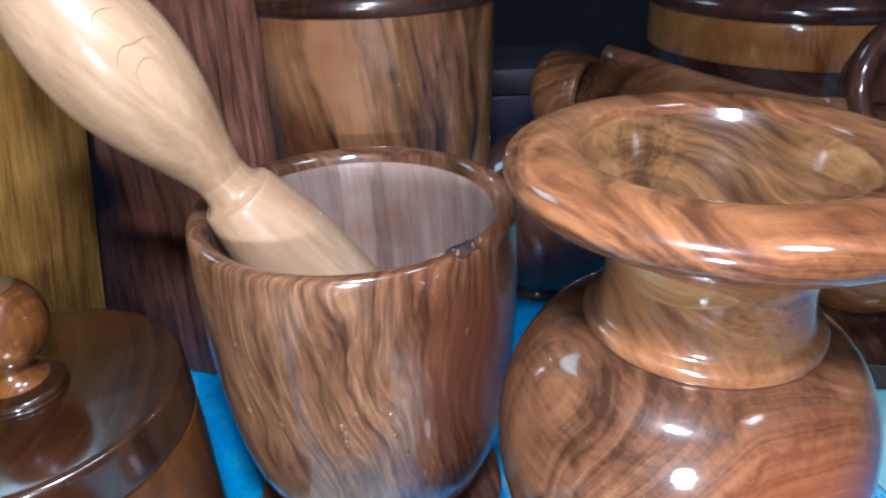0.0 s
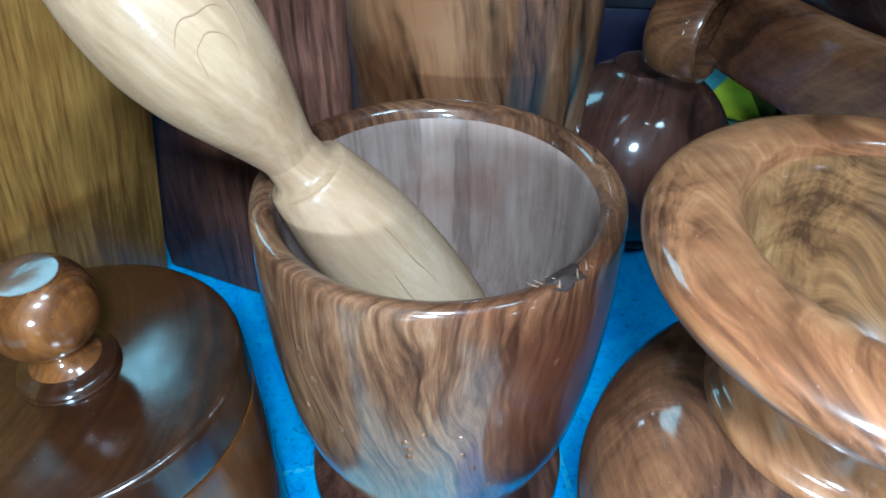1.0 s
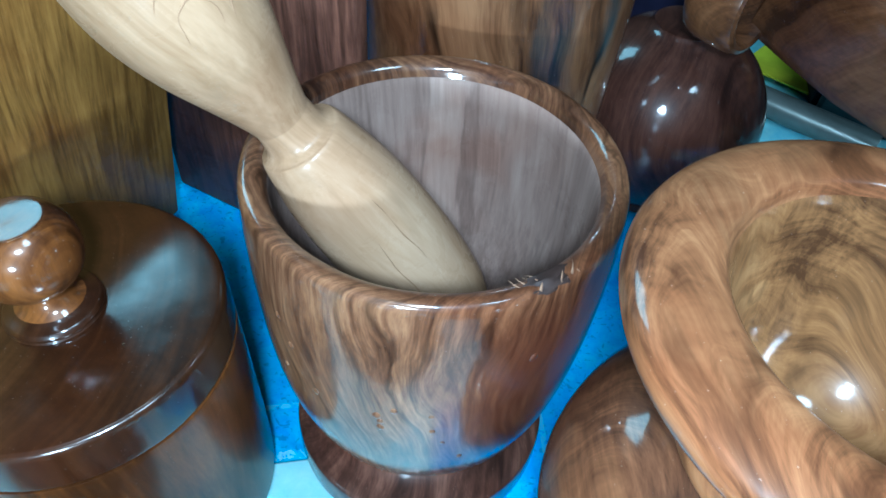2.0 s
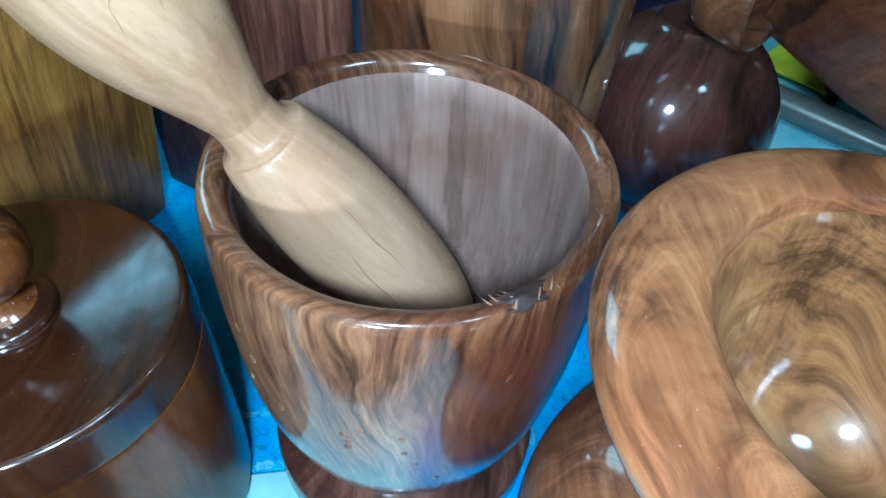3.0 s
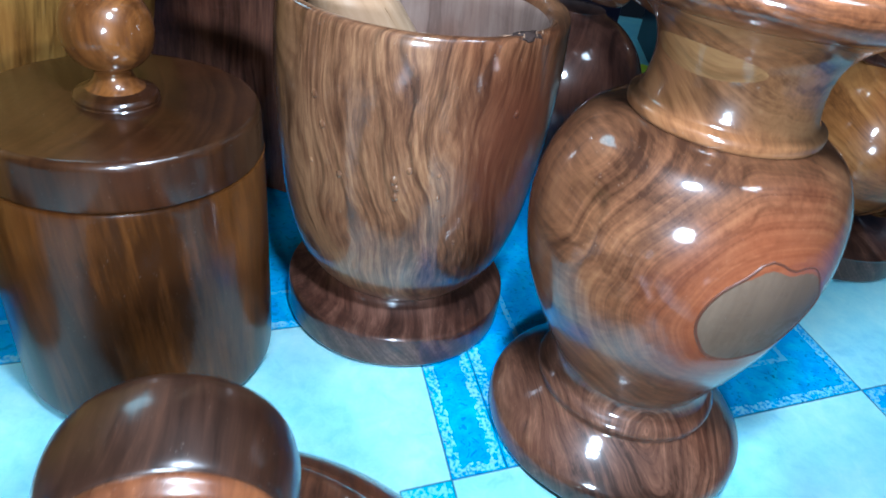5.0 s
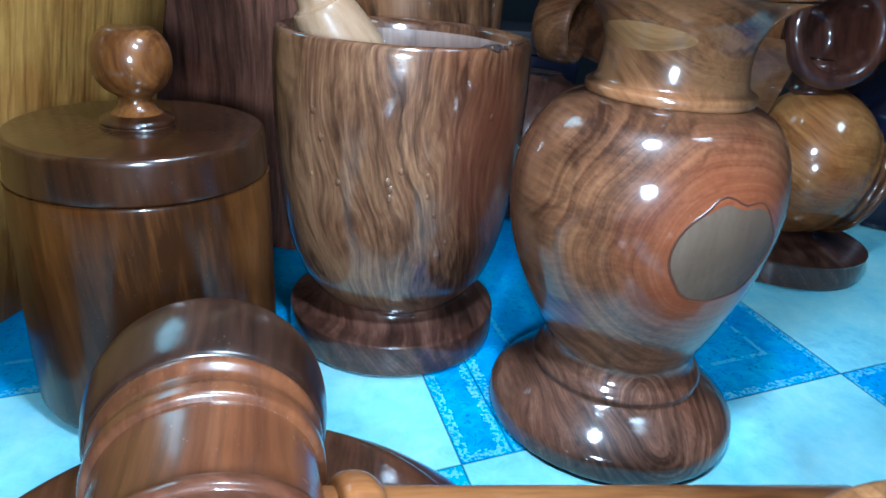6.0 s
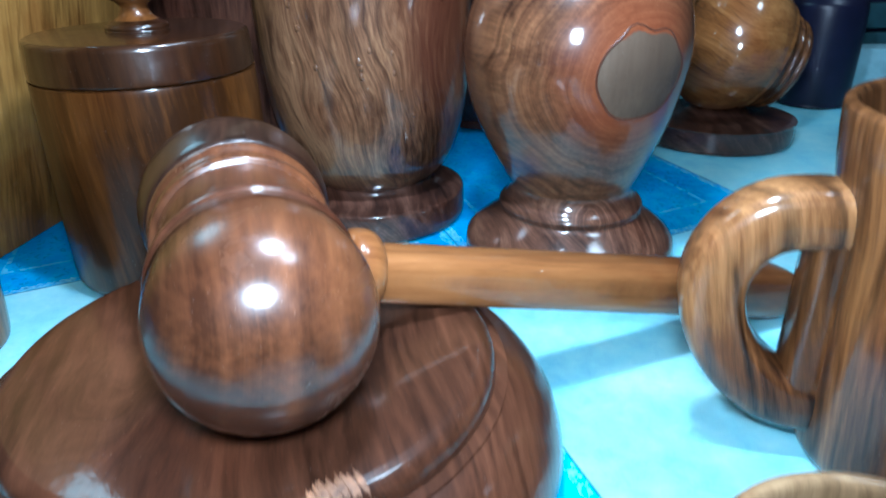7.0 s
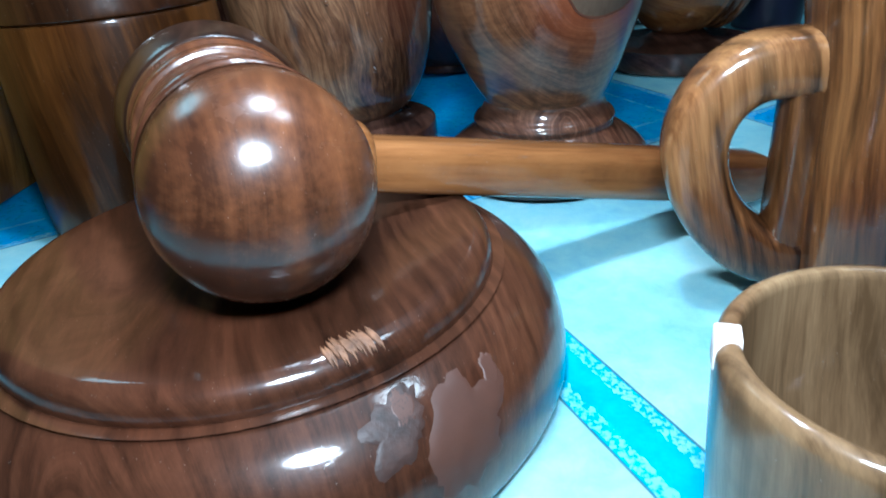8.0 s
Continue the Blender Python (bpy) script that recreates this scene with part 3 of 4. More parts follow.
def build_vase():
    ob = thing("vase", pose(0.1075, 0.2246, 0), "glossy brown turned vase with a wide rolled lip", "vase")
    part("foot", lathe([(0, 0), (0.0555, 0), (0.0555, 0), (0.0575, 0.0018), (0.058, 0.006), (0.0572, 0.0105), (0.054, 0.0145), (0.049, 0.0185), (0.0435, 0.0222), (0.040, 0.0245), (0.0382, 0.0262), (0.0388, 0.0282), (0.0392, 0.030), (0.0378, 0.0322), (0.0352, 0.0345), (0.0334, 0.0385), (0.0333, 0.042)], wobble=0.004), WOOD_STEM, ob, "stepped foot with a raised ring")
    part("belly", lathe([(0.0333, 0.041), (0.0345, 0.0435), (0.0382, 0.0505), (0.0448, 0.0645), (0.0519, 0.0835), (0.0561, 0.1045), (0.0562, 0.119), (0.053, 0.1335), (0.0465, 0.1455), (0.0395, 0.151), (0.033, 0.1538)], 112, wobble=0.005, lean=-0.0028), WOOD_VASE, ob, "round belly with bands of red brown grain")
    part("neck", lathe([(0.0318, 0.1532), (0.0335, 0.1542), (0.0339, 0.1558), (0.0336, 0.1576), (0.0322, 0.1586), (0.0322, 0.1586), (0.0302, 0.16), (0.0291, 0.1645), (0.0286, 0.1695), (0.0289, 0.1745), (0.0303, 0.1795), (0.0335, 0.185), (0.039, 0.1895), (0.046, 0.1932)], 112, wobble=0.004), WOOD_NECK, ob, "waisted honey coloured neck, lightened to offset the shade under the lip")
    part("lip", moved(lathe([(0.0431, 0.1928), (0.0483, 0.1945), (0.0528, 0.1968), (0.0557, 0.2), (0.0564, 0.203), (0.055, 0.206), (0.0507, 0.2082), (0.0455, 0.2092), (0.0407, 0.209), (0.0378, 0.2082), (0.0367, 0.2072), (0.0367, 0.2072), (0.0358, 0.2054)], 112, wobble=0.005), Matrix.Translation((-0.002, -0.002, 0))), WOOD_LIP, ob, "broad rolled lip of orange brown wood")
    part("funnel", moved(lathe([(0.0358, 0.2054), (0.0346, 0.2025), (0.033, 0.1965), (0.0304, 0.1875), (0.027, 0.176), (0.0225, 0.1655), (0.0153, 0.158), (0.0067, 0.1548), (0.0, 0.154)], 112, wobble=0.005), Matrix.Translation((-0.002, -0.002, 0))), WOOD_FUNNEL, ob, "golden hollow with dark blotched grain")
    # the dark burl patch on the belly
    bm = bmesh.new()
    ca = math.atan2(0.175 - 0.2246, 0.1285 - 0.1084)
    rows, n = [], 48
    prof = rounded([(0.0382, 0.0505), (0.0448, 0.0645), (0.0519, 0.0835), (0.0561, 0.1045), (0.0562, 0.119), (0.053, 0.1335)], 8)
    for ring in range(7):
        row = []
        for k in range(n):
            q = 2 * math.pi * k / n
            edge = 1 + 0.12 * noise.noise((1.6 * math.cos(q), 1.6 * math.sin(q), 4.0)) + (0.16 * math.exp(-((q - 1.9) / 0.22) ** 2)) - 0.08 * math.exp(-((q - 1.45) / 0.2) ** 2)
            s = ring / 6 * edge
            z = 0.107 + 0.0205 * s * math.sin(q)
            a = ca + 0.41 * s * math.cos(q)
            r = float(np.interp(z, [p[1] for p in prof], [p[0] for p in prof])) * (1 + 0.005 * noise.noise((2.2 * math.cos(a), 2.2 * math.sin(a), z * 30))) + 0.00035 - 0.0003 * (ring == 6)
            row.append(bm.verts.new((r * math.cos(a) - 0.0028 * math.sin(math.pi * (z - 0.041) / 0.1128), r * math.sin(a), z)))
        rows.append(row)
    for a, b in zip(rows[1:], rows[2:]):
        for k in range(n):
            bm.faces.new((a[k], a[(k + 1) % n], b[(k + 1) % n], b[k]))
    bm.faces.new(rows[1])
    for v in rows[0]:
        bm.verts.remove(v)
    bmesh.ops.recalc_face_normals(bm, faces=bm.faces)
    part("burl_patch", bm, KNOT, ob, "grey brown oval burl with a dark edge")
    path = []
    for k in range(n + 1):
        q = 2 * math.pi * k / n
        edge = 1.02 + 0.12 * noise.noise((1.6 * math.cos(q), 1.6 * math.sin(q), 4.0)) + (0.16 * math.exp(-((q - 1.9) / 0.22) ** 2)) - 0.08 * math.exp(-((q - 1.45) / 0.2) ** 2)
        z, a = 0.107 + 0.0205 * edge * math.sin(q), ca + 0.41 * edge * math.cos(q)
        r = float(np.interp(z, [p[1] for p in prof], [p[0] for p in prof]))
        path.append(Vector((r * math.cos(a) - 0.0028 * math.sin(math.pi * (z - 0.041) / 0.1128), r * math.sin(a), z)))
    part("burl_edge", sweep(path, lambda s: 0.0004, lambda s: 0.0006, 4, 2.0, Vector((math.cos(ca), math.sin(ca), 0))), plain("burl_edge_brown", (0.06, 0.022, 0.012), 0.35), ob, "dark line round the burl")
    return ob


build_vase()


def build_block():
    ob = thing("sounding_block", pose(-0.0273, 0.059, 0), "dark brown round sounding block with a worn edge under a gavel", "sounding block")
    part("base", lathe([(0, 0), (0.0965, 0), (0.0965, 0), (0.0992, 0.002), (0.1003, 0.008), (0.0992, 0.0175), (0.0957, 0.026), (0.0892, 0.0331), (0.0825, 0.0372), (0.0798, 0.0383), (0.0776, 0.0389), (0.075, 0.039), (0, 0.039)], 128, wobble=0.003), WOOD_BLOCK, ob)
    part("top_plate", lathe([(0, 0.0384), (0.0772, 0.0384), (0.0772, 0.0384), (0.0775, 0.0394), (0.0774, 0.0412), (0.0767, 0.0436), (0.0752, 0.0456), (0.073, 0.0468), (0.07, 0.0473), (0.06, 0.0474), (0, 0.0473)], 128, wobble=0.003), WOOD_BLOCK, ob, "raised flat plate with a rounded edge")
    a = math.atan2(-0.013 - 0.059, 0.0098 + 0.0273)
    # bare fibres where the plate's edge is chipped
    rng = random.Random(21)
    for k in range(15):
        q = a + (k - 7) * 0.0125 + rng.uniform(-0.004, 0.004)
        inner, outer = 0.0688 + rng.uniform(-0.001, 0.0022), 0.0762 + rng.uniform(-0.001, 0.0004)
        path = []
        for n in range(6):
            r = inner + (outer - inner) * n / 5
            z = float(np.interp(r, [0.07, 0.073, 0.0752, 0.0767], [0.0474, 0.0469, 0.0457, 0.0437])) + 0.0002
            path.append(Vector((r * math.cos(q + 0.012 * n / 5), r * math.sin(q + 0.012 * n / 5), z)))
        size = rng.uniform(0.00045, 0.0008)
        part("splinter", sweep(path, lambda w: 0.0004, lambda w: size * (1.05 - abs(2 * w - 1) ** 3), 4, 2.0, Vector((0.3 * math.cos(q), 0.3 * math.sin(q), 0.95)).normalized()), RAW, ob, "pale torn fibre on the chipped edge" if k == 0 else "")
    # places where the lacquer has come away from the base
    side = rounded([(0.0992, 0.002), (0.1003, 0.008), (0.0992, 0.0175), (0.0957, 0.026), (0.0892, 0.0331), (0.0825, 0.0372), (0.0798, 0.0383)], 8)
    run = [0.0]
    for p0, p1 in zip(side, side[1:]):
        run.append(run[-1] + math.hypot(p1[0] - p0[0], p1[1] - p0[1]))

    def bare(centre, level, wide, high, seed, material, label):
        bm = bmesh.new()
        rows, n = [], 44
        for ring in range(1, 8):
            row = []
            for k in range(n):
                q = 2 * math.pi * k / n
                s = ring / 7 * (1 + 0.5 * noise.noise((1.7 * math.cos(q), 1.7 * math.sin(q), seed)) + 0.22 * noise.noise((5 * math.cos(q), 5 * math.sin(q), seed + 3)))
                u = min(max(level + high * s * math.sin(q), 0.0), run[-1])
                r = float(np.interp(u, run, [p[0] for p in side])) + (0.00022 if ring < 7 else 0.0)
                z = float(np.interp(u, run, [p[1] for p in side])) + (0.00015 if ring < 7 else 0.0)
                w = centre + wide * s * math.cos(q) + 0.35 * wide * s * math.sin(q)
                r *= 1 + 0.003 * noise.noise((2.2 * math.cos(w), 2.2 * math.sin(w), z * 30))
                row.append(bm.verts.new((r * math.cos(w), r * math.sin(w), z)))
            rows.append(row)
        for r0, r1 in zip(rows, rows[1:]):
            for k in range(n):
                bm.faces.new((r0[k], r0[(k + 1) % n], r1[(k + 1) % n], r1[k]))
        bm.faces.new(rows[0])
        bmesh.ops.recalc_face_normals(bm, faces=bm.faces)
        part("worn_patch", bm, material, ob, label)

    bare(a + 0.2, 0.024, 0.13, 0.0125, 2.0, BARE, "dull pinkish patch without lacquer")
    bare(a + 0.02, 0.034, 0.1, 0.008, 6.0, SCUFF, "dark scuffed patch below the chip")
    bare(a + 0.055, 0.037, 0.035, 0.005, 9.0, BARE, "pale scraped spot")
    bare(a + 0.36, 0.033, 0.03, 0.004, 12.0, BARE, "small dull spot")
    return ob


build_block()


def build_gavel():
    d = Vector((-0.33, 0.944, 0)).normalized()
    ob = thing("gavel", Matrix.Translation((-0.0252, 0.0582, 0.079)) @ along(d), "glossy brown gavel lying on its sounding block", "gavel")
    head = part("head", lathe([(0, -0.0655), (0.0078, -0.065), (0.015, -0.0626), (0.0216, -0.058), (0.0265, -0.0512), (0.0291, -0.0425), (0.0294, -0.0355), (0.0288, -0.028), (0.0282, -0.0232), (0.028, -0.0218), (0.0288, -0.0208), (0.029, -0.019), (0.0282, -0.0172), (0.0272, -0.016), (0.0264, -0.008), (0.0262, 0.002), (0.0264, 0.0082), (0.0264, 0.0082), (0.0281, 0.009), (0.0285, 0.0112), (0.0284, 0.0132), (0.0275, 0.0146), (0.0275, 0.0146), (0.0271, 0.018), (0.0271, 0.0238), (0, 0.0242)], 96), WOOD_GAVEL, ob)
    part("end_flange", lathe([(0.026, 0.0228), (0.0288, 0.0231), (0.0299, 0.0245), (0.0308, 0.0285), (0.0319, 0.0362), (0.032, 0.043), (0.0305, 0.0498), (0.026, 0.0546), (0.015, 0.0573), (0, 0.058)], 96), WOOD_DARK, head, "dark rounded flange at the far end")
    part("dark_band", lathe([(0.029, -0.0283), (0.02915, -0.028), (0.0285, -0.0233), (0.0283, -0.0218), (0.0291, -0.0208), (0.0293, -0.019), (0.0285, -0.0172), (0.0272, -0.0165)], 96), WOOD_BLOCK, head, "dark purple brown ring")
    inv = ob.matrix_basis.inverted()
    a, b = inv @ Vector((-0.022, 0.0592, 0.0745)), inv @ Vector((0.19, 0.1462, 0.0122))
    run = (b - a).normalized()
    length = (b - a).length
    turn = [math.degrees(q) for q in run.rotation_difference(Vector((0, 0, 1))).to_euler()]
    honey = wood("wood_handle", (0.078, 0.0285, 0.0082), (0.16, 0.064, 0.0195), (0.232, 0.1, 0.0325), rot=turn, loc=(0.03, 0.01, 0), figure=0.15, vein=0.15)
    lift = (inv.to_3x3() @ Vector((0, 0, 1)))
    lift = (lift - run * lift.dot(run)).normalized()
    spots = [a + run * (0.02 + (length - 0.02) * k / 40) for k in range(41)]
    grip = part("handle", sweep(spots, lambda q: 0.0088 + 0.0034 * q - 0.0012 * max(0, q * 40 - 39), lambda q: 0.0094 + 0.0026 * q - 0.0012 * max(0, q * 40 - 39), 14, 3.3, lift), honey, ob, "honey coloured handle with flattened sides")
    part("collar", moved(lathe([(0.0095, 0.0255), (0.0125, 0.0258), (0.0142, 0.0285), (0.0142, 0.033), (0.0125, 0.0362), (0.0105, 0.0375), (0.0094, 0.038)], 48), Matrix.Translation(a) @ along(run)), honey, grip, "turned collar")
    return ob


build_gavel()


def build_mug():
    ob = thing("mug", pose(0.202, 0.051, 0), "tall brown striped wooden mug with a thick handle", "mug")
    part("body", lathe([(0, 0), (0.042, 0), (0.042, 0), (0.0445, 0.002), (0.0458, 0.01), (0.0462, 0.04), (0.0475, 0.08), (0.0505, 0.105), (0.0515, 0.1165), (0.0508, 0.1195), (0.0492, 0.1203), (0.0475, 0.119), (0.0465, 0.113), (0.0435, 0.08), (0.042, 0.03), (0.038, 0.012), (0, 0.01)]), WOOD_MUG, ob)
    d = Vector((-0.972, 0.235, 0)).normalized()
    path = []
    for r, z in rounded([(0.038, 0.0855), (0.055, 0.0865), (0.067, 0.084), (0.0765, 0.0755), (0.081, 0.062), (0.079, 0.047), (0.0715, 0.033), (0.06, 0.0225), (0.05, 0.019), (0.038, 0.0187)], 5):
        path.append(d * r + Vector((0, 0, z)))
    part("handle", sweep(path, lambda s: 0.0115, lambda s: 0.0106, 10, 3.4, Vector((d.y, -d.x, 0))), WOOD_STRIPE, ob, "thick bent handle with light and dark stripes")
    back = [d * 0.0475 + Vector((0, 0, 0.014 + 0.0095 * k)) for k in range(9)]
    part("handle_back", sweep(back, lambda s: 0.0105, lambda s: 0.0075, 8, 3.4, Vector((d.y, -d.x, 0))), WOOD_MUG, ob, "straight inner strip of the handle")
    return ob


build_mug()


def build_cup():
    ob = thing("cup", pose(0.111, -0.052, 0), "light brown open wooden cup with a white patched rim", "cup")
    part("body", lathe([(0, 0), (0.029, 0), (0.029, 0), (0.031, 0.002), (0.032, 0.01), (0.0335, 0.035), (0.0345, 0.056), (0.0338, 0.0608), (0.0318, 0.0622), (0.03, 0.061), (0.0295, 0.055), (0.028, 0.025), (0.024, 0.012), (0, 0.009)]), WOOD_CUP, ob)
    bm = box(0.0062, 0.0052, 0.0075, 0.0006)
    a = math.radians(157)
    moved(bm, Matrix.Translation((0.0322 * math.cos(a), 0.0322 * math.sin(a), 0.0552)) @ Matrix.Rotation(a + math.pi / 2, 4, "Z"))
    part("patch", bm, PAPER, ob, "small white patch on the rim")
    return ob


build_cup()


def build_side_cup():
    ob = thing("tumbler", pose(-0.196, 0.132, 0), "small brown wooden tumbler at the table edge", "tumbler")
    part("body", lathe([(0, 0), (0.03, 0), (0.03, 0), (0.032, 0.003), (0.034, 0.03), (0.036, 0.06), (0.034, 0.0615), (0.032, 0.058), (0.029, 0.02), (0, 0.012)], 64), WOOD_MUG, ob)
    return ob


build_side_cup()


def build_tall_pot():
    ob = thing("tall_pot", pose(-0.021, 0.4405, 0), "tall brown wooden tumbler pot with bold black veins", "pot")
    part("body", lathe([(0, 0), (0.056, 0), (0.056, 0), (0.059, 0.003), (0.061, 0.02), (0.0645, 0.08), (0.0675, 0.15), (0.069, 0.205), (0.0692, 0.217)], wobble=0.006), WOOD_TALL, ob)
    part("rim", lathe([(0.0692, 0.217), (0.0715, 0.2185), (0.0722, 0.2225), (0.0705, 0.2265), (0.067, 0.2275), (0.063, 0.226), (0.061, 0.22), (0.059, 0.15), (0.052, 0.04), (0, 0.03)]), WOOD_DARK, ob, "dark rounded rim")
    return ob


build_tall_pot()


def build_board():
    a, b = Vector((-0.237, 0.11, 0)), Vector((-0.1925, 0.379, 0))
    mid, run = (a + b) / 2, b - a
    m = Matrix.Translation(mid) @ Matrix.Rotation(math.atan2(run.y, run.x), 4, "Z") @ Matrix.Rotation(math.radians(11.5), 4, "X")
    ob = tagged(part("board", moved(box(run.length, 0.024, 0.22, 0.0015), pose(0, 0.012, 0)), WOOD_BOARD), "upright golden brown wooden board with straight grain", "board")
    ob.matrix_basis = m


build_board()


def build_plank():
    a, b = Vector((-0.205, 0.4025, 0)), Vector((-0.066, 0.3695, 0))
    mid, run = (a + b) / 2, b - a
    bm = box(run.length, 0.011, 0.34, 0.002)
    ob = tagged(part("plank", moved(bm, pose(0, 0.0055, 0)), WOOD_PLANK), "upright dark brown plank with streaked grain", "plank")
    ob.matrix_basis = Matrix.Translation(mid) @ Matrix.Rotation(math.atan2(run.y, run.x), 4, "Z")


build_plank()


def build_globe_pot():
    ob = thing("round_pot", pose(0.0836, 0.515, 0), "dark brown glossy round wooden pot on a small foot", "pot")
    mid, wide = 0.0540, 0.0624
    low = mid - 0.93 * wide
    part("foot", lathe([(0, 0), (0.0395, 0), (0.0395, 0), (0.0415, 0.002), (0.0412, 0.0075), (0.037, 0.0105), (0.03, 0.0125), (0.0268, low * 0.55 + 0.006), (0.0262, low * 0.85), (0.0245, low + 0.002)], 72), WOOD_GLOBE, ob)
    ball = [(wide * math.sin(a), mid - wide * math.cos(a)) for a in [0.36 + 0.12 * k for k in range(21)]]
    part("belly", lathe(ball + [(wide * 0.33, ball[-1][1] + 0.003), (wide * 0.3, ball[-1][1] + 0.004), (0, ball[-1][1] + 0.0042)], 96, steps=2), WOOD_GLOBE, ob)
    return ob


build_globe_pot()


def build_ladle():
    """A curved scoop that bridges the round pot and the jug, with a strap loop at its end."""
    ob = thing("ladle", pose(0.0, 0.0, 0.0), "long curved brown wooden ladle lying across two pots", "ladle")
    path = [Vector(p) for p in ((0.11, 0.465, 0.162), (0.13, 0.45, 0.157), (0.155, 0.438, 0.149), (0.185, 0.43, 0.141), (0.215, 0.43, 0.134), (0.245, 0.437, 0.13))]
    part("shaft", sweep(path, lambda s: 0.026 + 0.008 * s, lambda s: 0.006, 10, 3.0, Vector((0.1, -0.35, 0.93)).normalized()), WOOD_BAND, ob)
    across = Vector((0.62, 0.78, 0))
    ring = [Vector((0.093, 0.465, 0.156)) + across * (0.017 * math.cos(a)) + Vector((0, 0, 0.021 * math.sin(a))) for a in [2 * math.pi * k / 40 for k in range(41)]]
    part("loop", sweep(ring, lambda s: 0.015, lambda s: 0.0042, 8, 3.0, Vector((0.78, -0.62, 0))), WOOD_BAND, ob, "flat bent loop")
    return ob


build_ladle()


def build_jug():
    ob = thing("jug", pose(0.277, 0.442, 0), "round brown wooden jug with ringed collar on a dark foot", "jug")
    part("foot", lathe([(0, 0), (0.06, 0), (0.06, 0), (0.0625, 0.002), (0.0625, 0.016), (0.06, 0.0185), (0.03, 0.021), (0.02, 0.026), (0, 0.027)], 72), WOOD_FOOT, ob, "dark round disc foot")
    tilt = Matrix.Translation((0.0, 0.0, 0.078)) @ Matrix.Rotation(math.radians(112), 4, "Y")
    part("belly", moved(lathe([(0, -0.04), (0.02, -0.0385), (0.04, -0.03), (0.0525, -0.014), (0.0555, 0.0), (0.053, 0.014), (0.0475, 0.025), (0.041, 0.031), (0, 0.032)], 96), tilt), WOOD_JUG, ob)
    for k in range(3):
        z = 0.032 + 0.0075 * k
        part("collar_ring", moved(lathe([(0, z - 0.004), (0.036 - 0.002 * k, z - 0.004), (0.0405 - 0.002 * k, z - 0.0025), (0.042 - 0.002 * k, z), (0.0405 - 0.002 * k, z + 0.0025), (0.036 - 0.002 * k, z + 0.004), (0, z + 0.004)], 64), tilt), WOOD_MUG, ob)
    turn = Matrix.Translation((-0.006, -0.012, 0.169)) @ Matrix.Rotation(math.radians(78), 4, "X") @ Matrix.Rotation(math.radians(10), 4, "Y")
    part("ring_mouth", moved(lathe([(0.026, -0.012), (0.0315, -0.01), (0.0365, -0.003), (0.0375, 0.004), (0.035, 0.0085), (0.0305, 0.0095), (0.027, 0.0065), (0.026, 0.0), (0.0245, -0.012), (0.0245, -0.012), (0.02, -0.03), (0, -0.034)], 72), turn), WOOD_GLOBE, ob, "dark round mouth ring facing the viewer")
    part("neck", moved(lathe([(0.012, 0.125), (0.016, 0.128), (0.014, 0.134), (0.015, 0.145), (0.01, 0.15)], 48), pose(-0.004, 0.004, 0)), WOOD_GLOBE, ob)
    return ob


build_jug()


def build_crate():
    ob = thing("crate", pose(0.44, 0.77, 0), "dark teal slatted crate in the shade at the back", "crate")
    for z in (0.0, 0.0305, 0.061):
        part("slat", moved(box(0.46, 0.012, 0.026, 0.002), pose(0, -0.14, z)), TEAL, ob)
    part("box_body", moved(box(0.46, 0.24, 0.09, 0.003), pose(0, 0, 0)), NAVY, ob)
    return ob


build_crate()


def build_dark_box():
    ob = thing("dark_box", pose(0.035, 0.655, 0, 0, 0, 6), "dark closed box in the shade behind the pots", "box")
    part("body", box(0.19, 0.09, 0.115, 0.003), NAVY, ob)
    part("lid", moved(box(0.196, 0.096, 0.022, 0.003), pose(0, 0, 0.1155)), DARK_BOX, ob, "black flat lid")


build_dark_box()


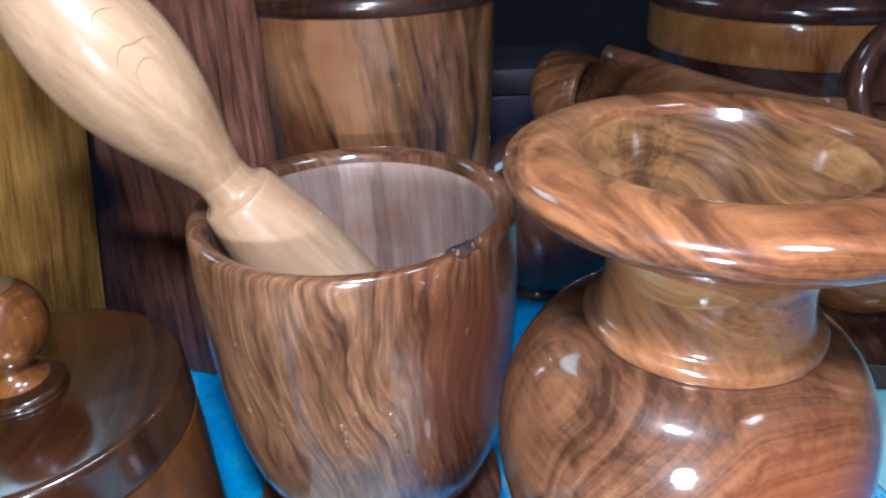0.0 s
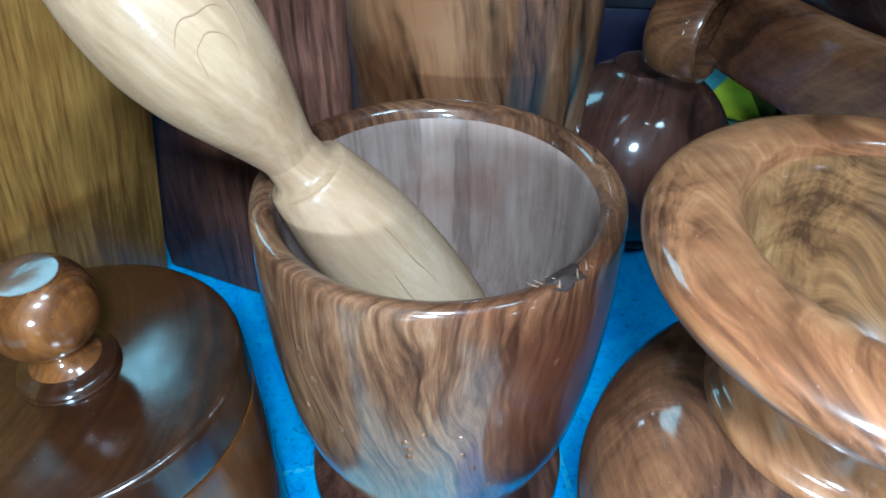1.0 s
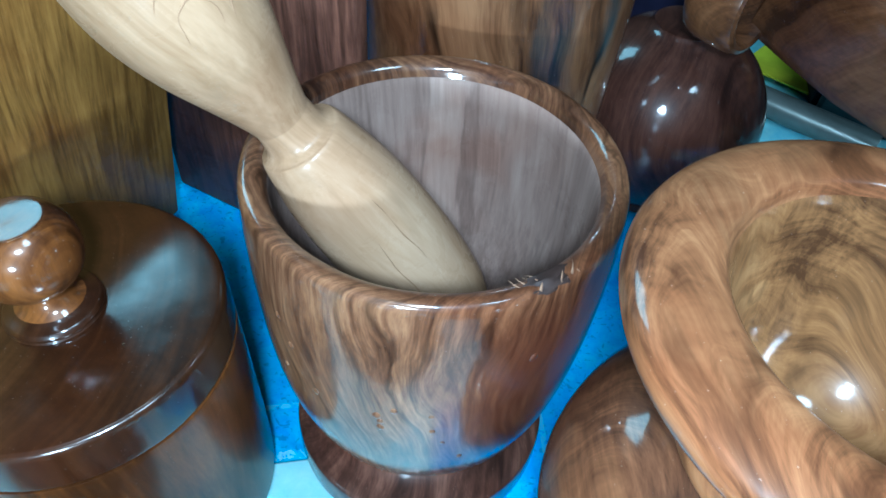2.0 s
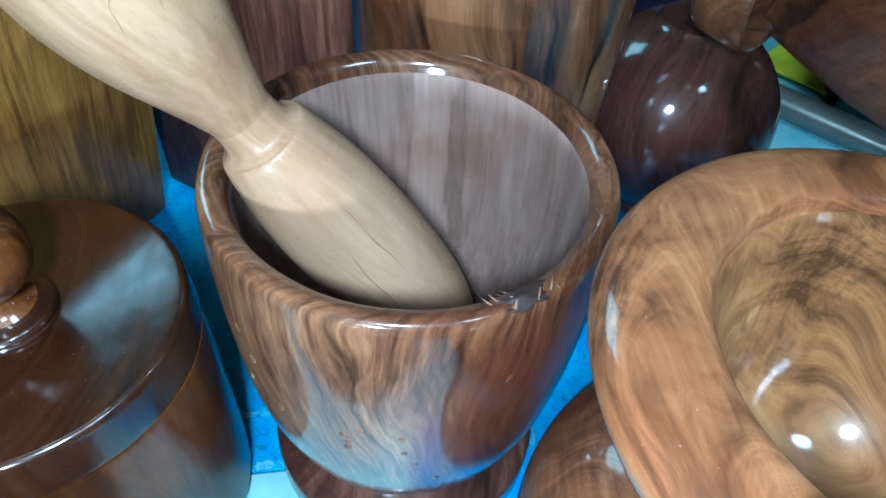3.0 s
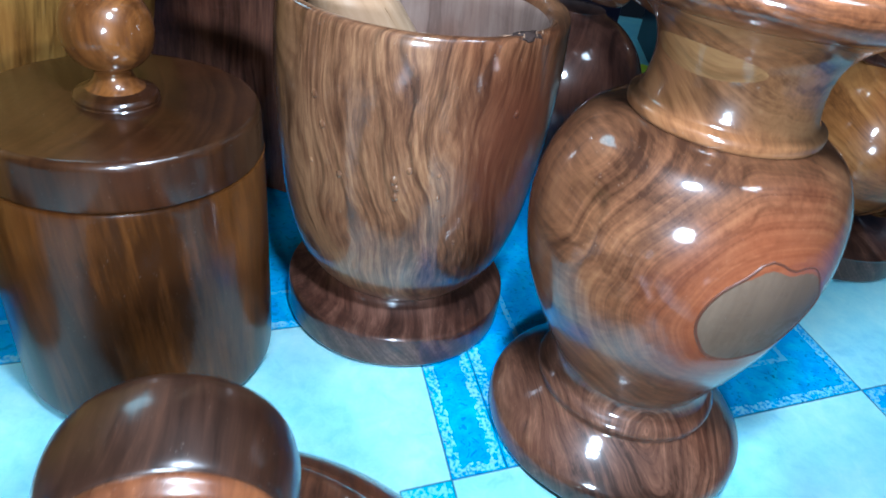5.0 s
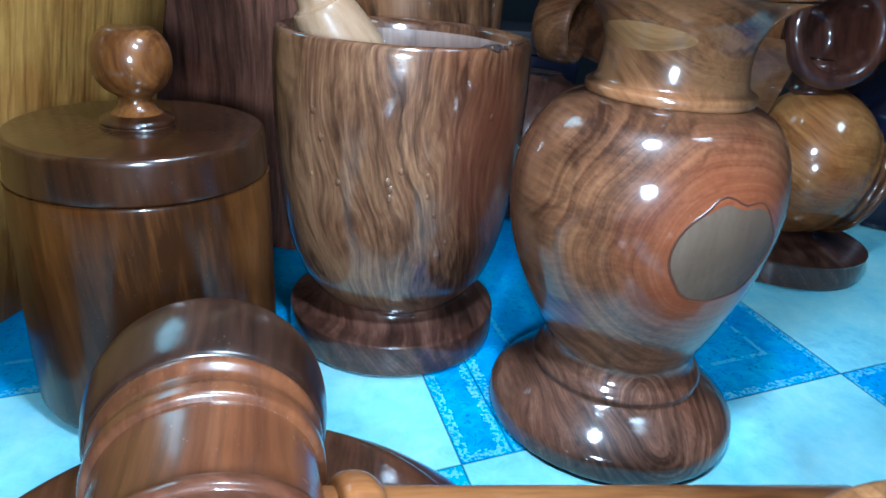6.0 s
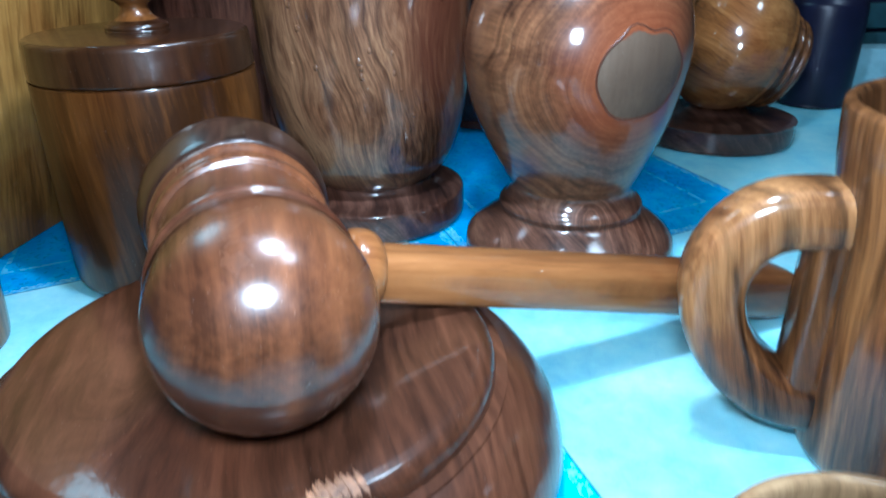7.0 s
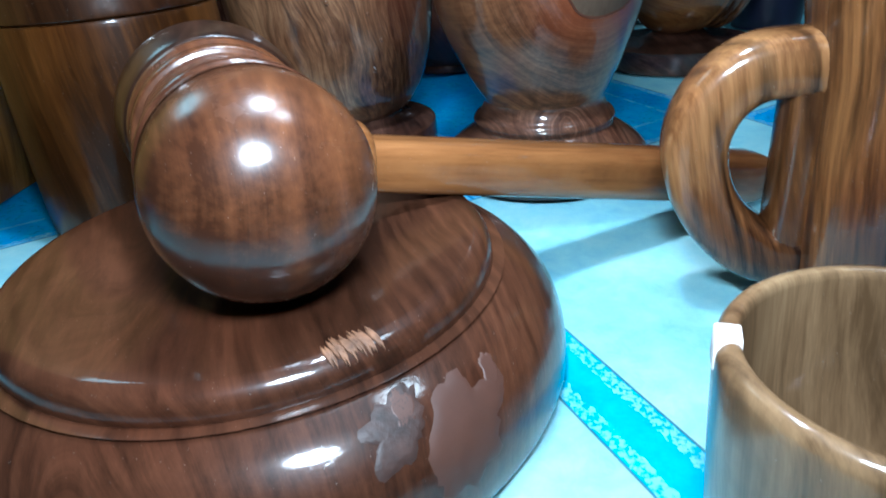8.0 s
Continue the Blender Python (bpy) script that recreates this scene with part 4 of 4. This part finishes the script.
def build_banded_pot():
    ob = thing("banded_pot", pose(0.335, 0.74, 0.0905), "large dark lidded pot with an orange wood band", "pot")
    part("body", lathe([(0, 0), (0.105, 0), (0.105, 0), (0.118, 0.004), (0.13, 0.02), (0.134, 0.04)], 96), WOOD_GLOBE, ob)
    part("band", lathe([(0.134, 0.04), (0.1355, 0.044), (0.1355, 0.072), (0.134, 0.076)], 96), ORANGE, ob, "orange brown band")
    part("lid", lathe([(0.134, 0.076), (0.137, 0.08), (0.134, 0.09), (0.11, 0.105), (0.06, 0.115), (0, 0.118)], 96), WOOD_GLOBE, ob, "dark domed lid")
    return ob


build_banded_pot()


def build_small_things():
    tube = tagged(part("grey_tube", moved(lathe([(0, 0), (0.008, 0), (0.0105, 0.001), (0.011, 0.004), (0.011, 0.1), (0.0102, 0.103), (0.0085, 0.103), (0.0085, 0.098), (0, 0.098)], 40), Matrix()), STEEL), "dull grey metal tube lying on the cloth", "tube")
    d = Vector((0.062, -0.028, 0)).normalized()
    tube.matrix_basis = Matrix.Translation((0.15, 0.637, 0.0112)) @ along(d)
    bm = box(0.13, 0.09, 0.0018, 0.0004, 1)
    for v in bm.verts:
        v.co.z += 0.004 * math.sin(v.co.x * 22) ** 2
    sheet = tagged(part("yellow_leaflet", bm, YELLOW), "bright yellow green leaflet on the cloth", "leaflet")
    sheet.matrix_basis = pose(0.235, 0.70, 0.0, 0, 0, -28)
    bottle = thing("bottle", pose(0.42, 0.555, 0), "dark navy plastic bottle with a round shoulder", "bottle")
    part("body", lathe([(0, 0), (0.03, 0), (0.033, 0.004), (0.034, 0.02), (0.034, 0.085), (0.030, 0.1), (0.0165, 0.112), (0.015, 0.118)], 64), NAVY, bottle)
    part("cap", lathe([(0.0, 0.117), (0.0175, 0.117), (0.0185, 0.12), (0.0185, 0.134), (0.017, 0.137), (0, 0.1375)], 48), WOOD_GLOBE, bottle, "dark round cap")
    for k, (x, y, w, h) in enumerate(((0.36, 0.625, 0.05, 0.03), (0.5, 0.61, 0.07, 0.045))):
        ob = tagged(part("small_box", box(w, 0.035, h, 0.002), PALE_BLUE), "small pale blue paper box on the cloth", "box", "small boxes")
        ob.matrix_basis = pose(x, y, 0, 0, 0, 8 - 15 * k)


build_small_things()
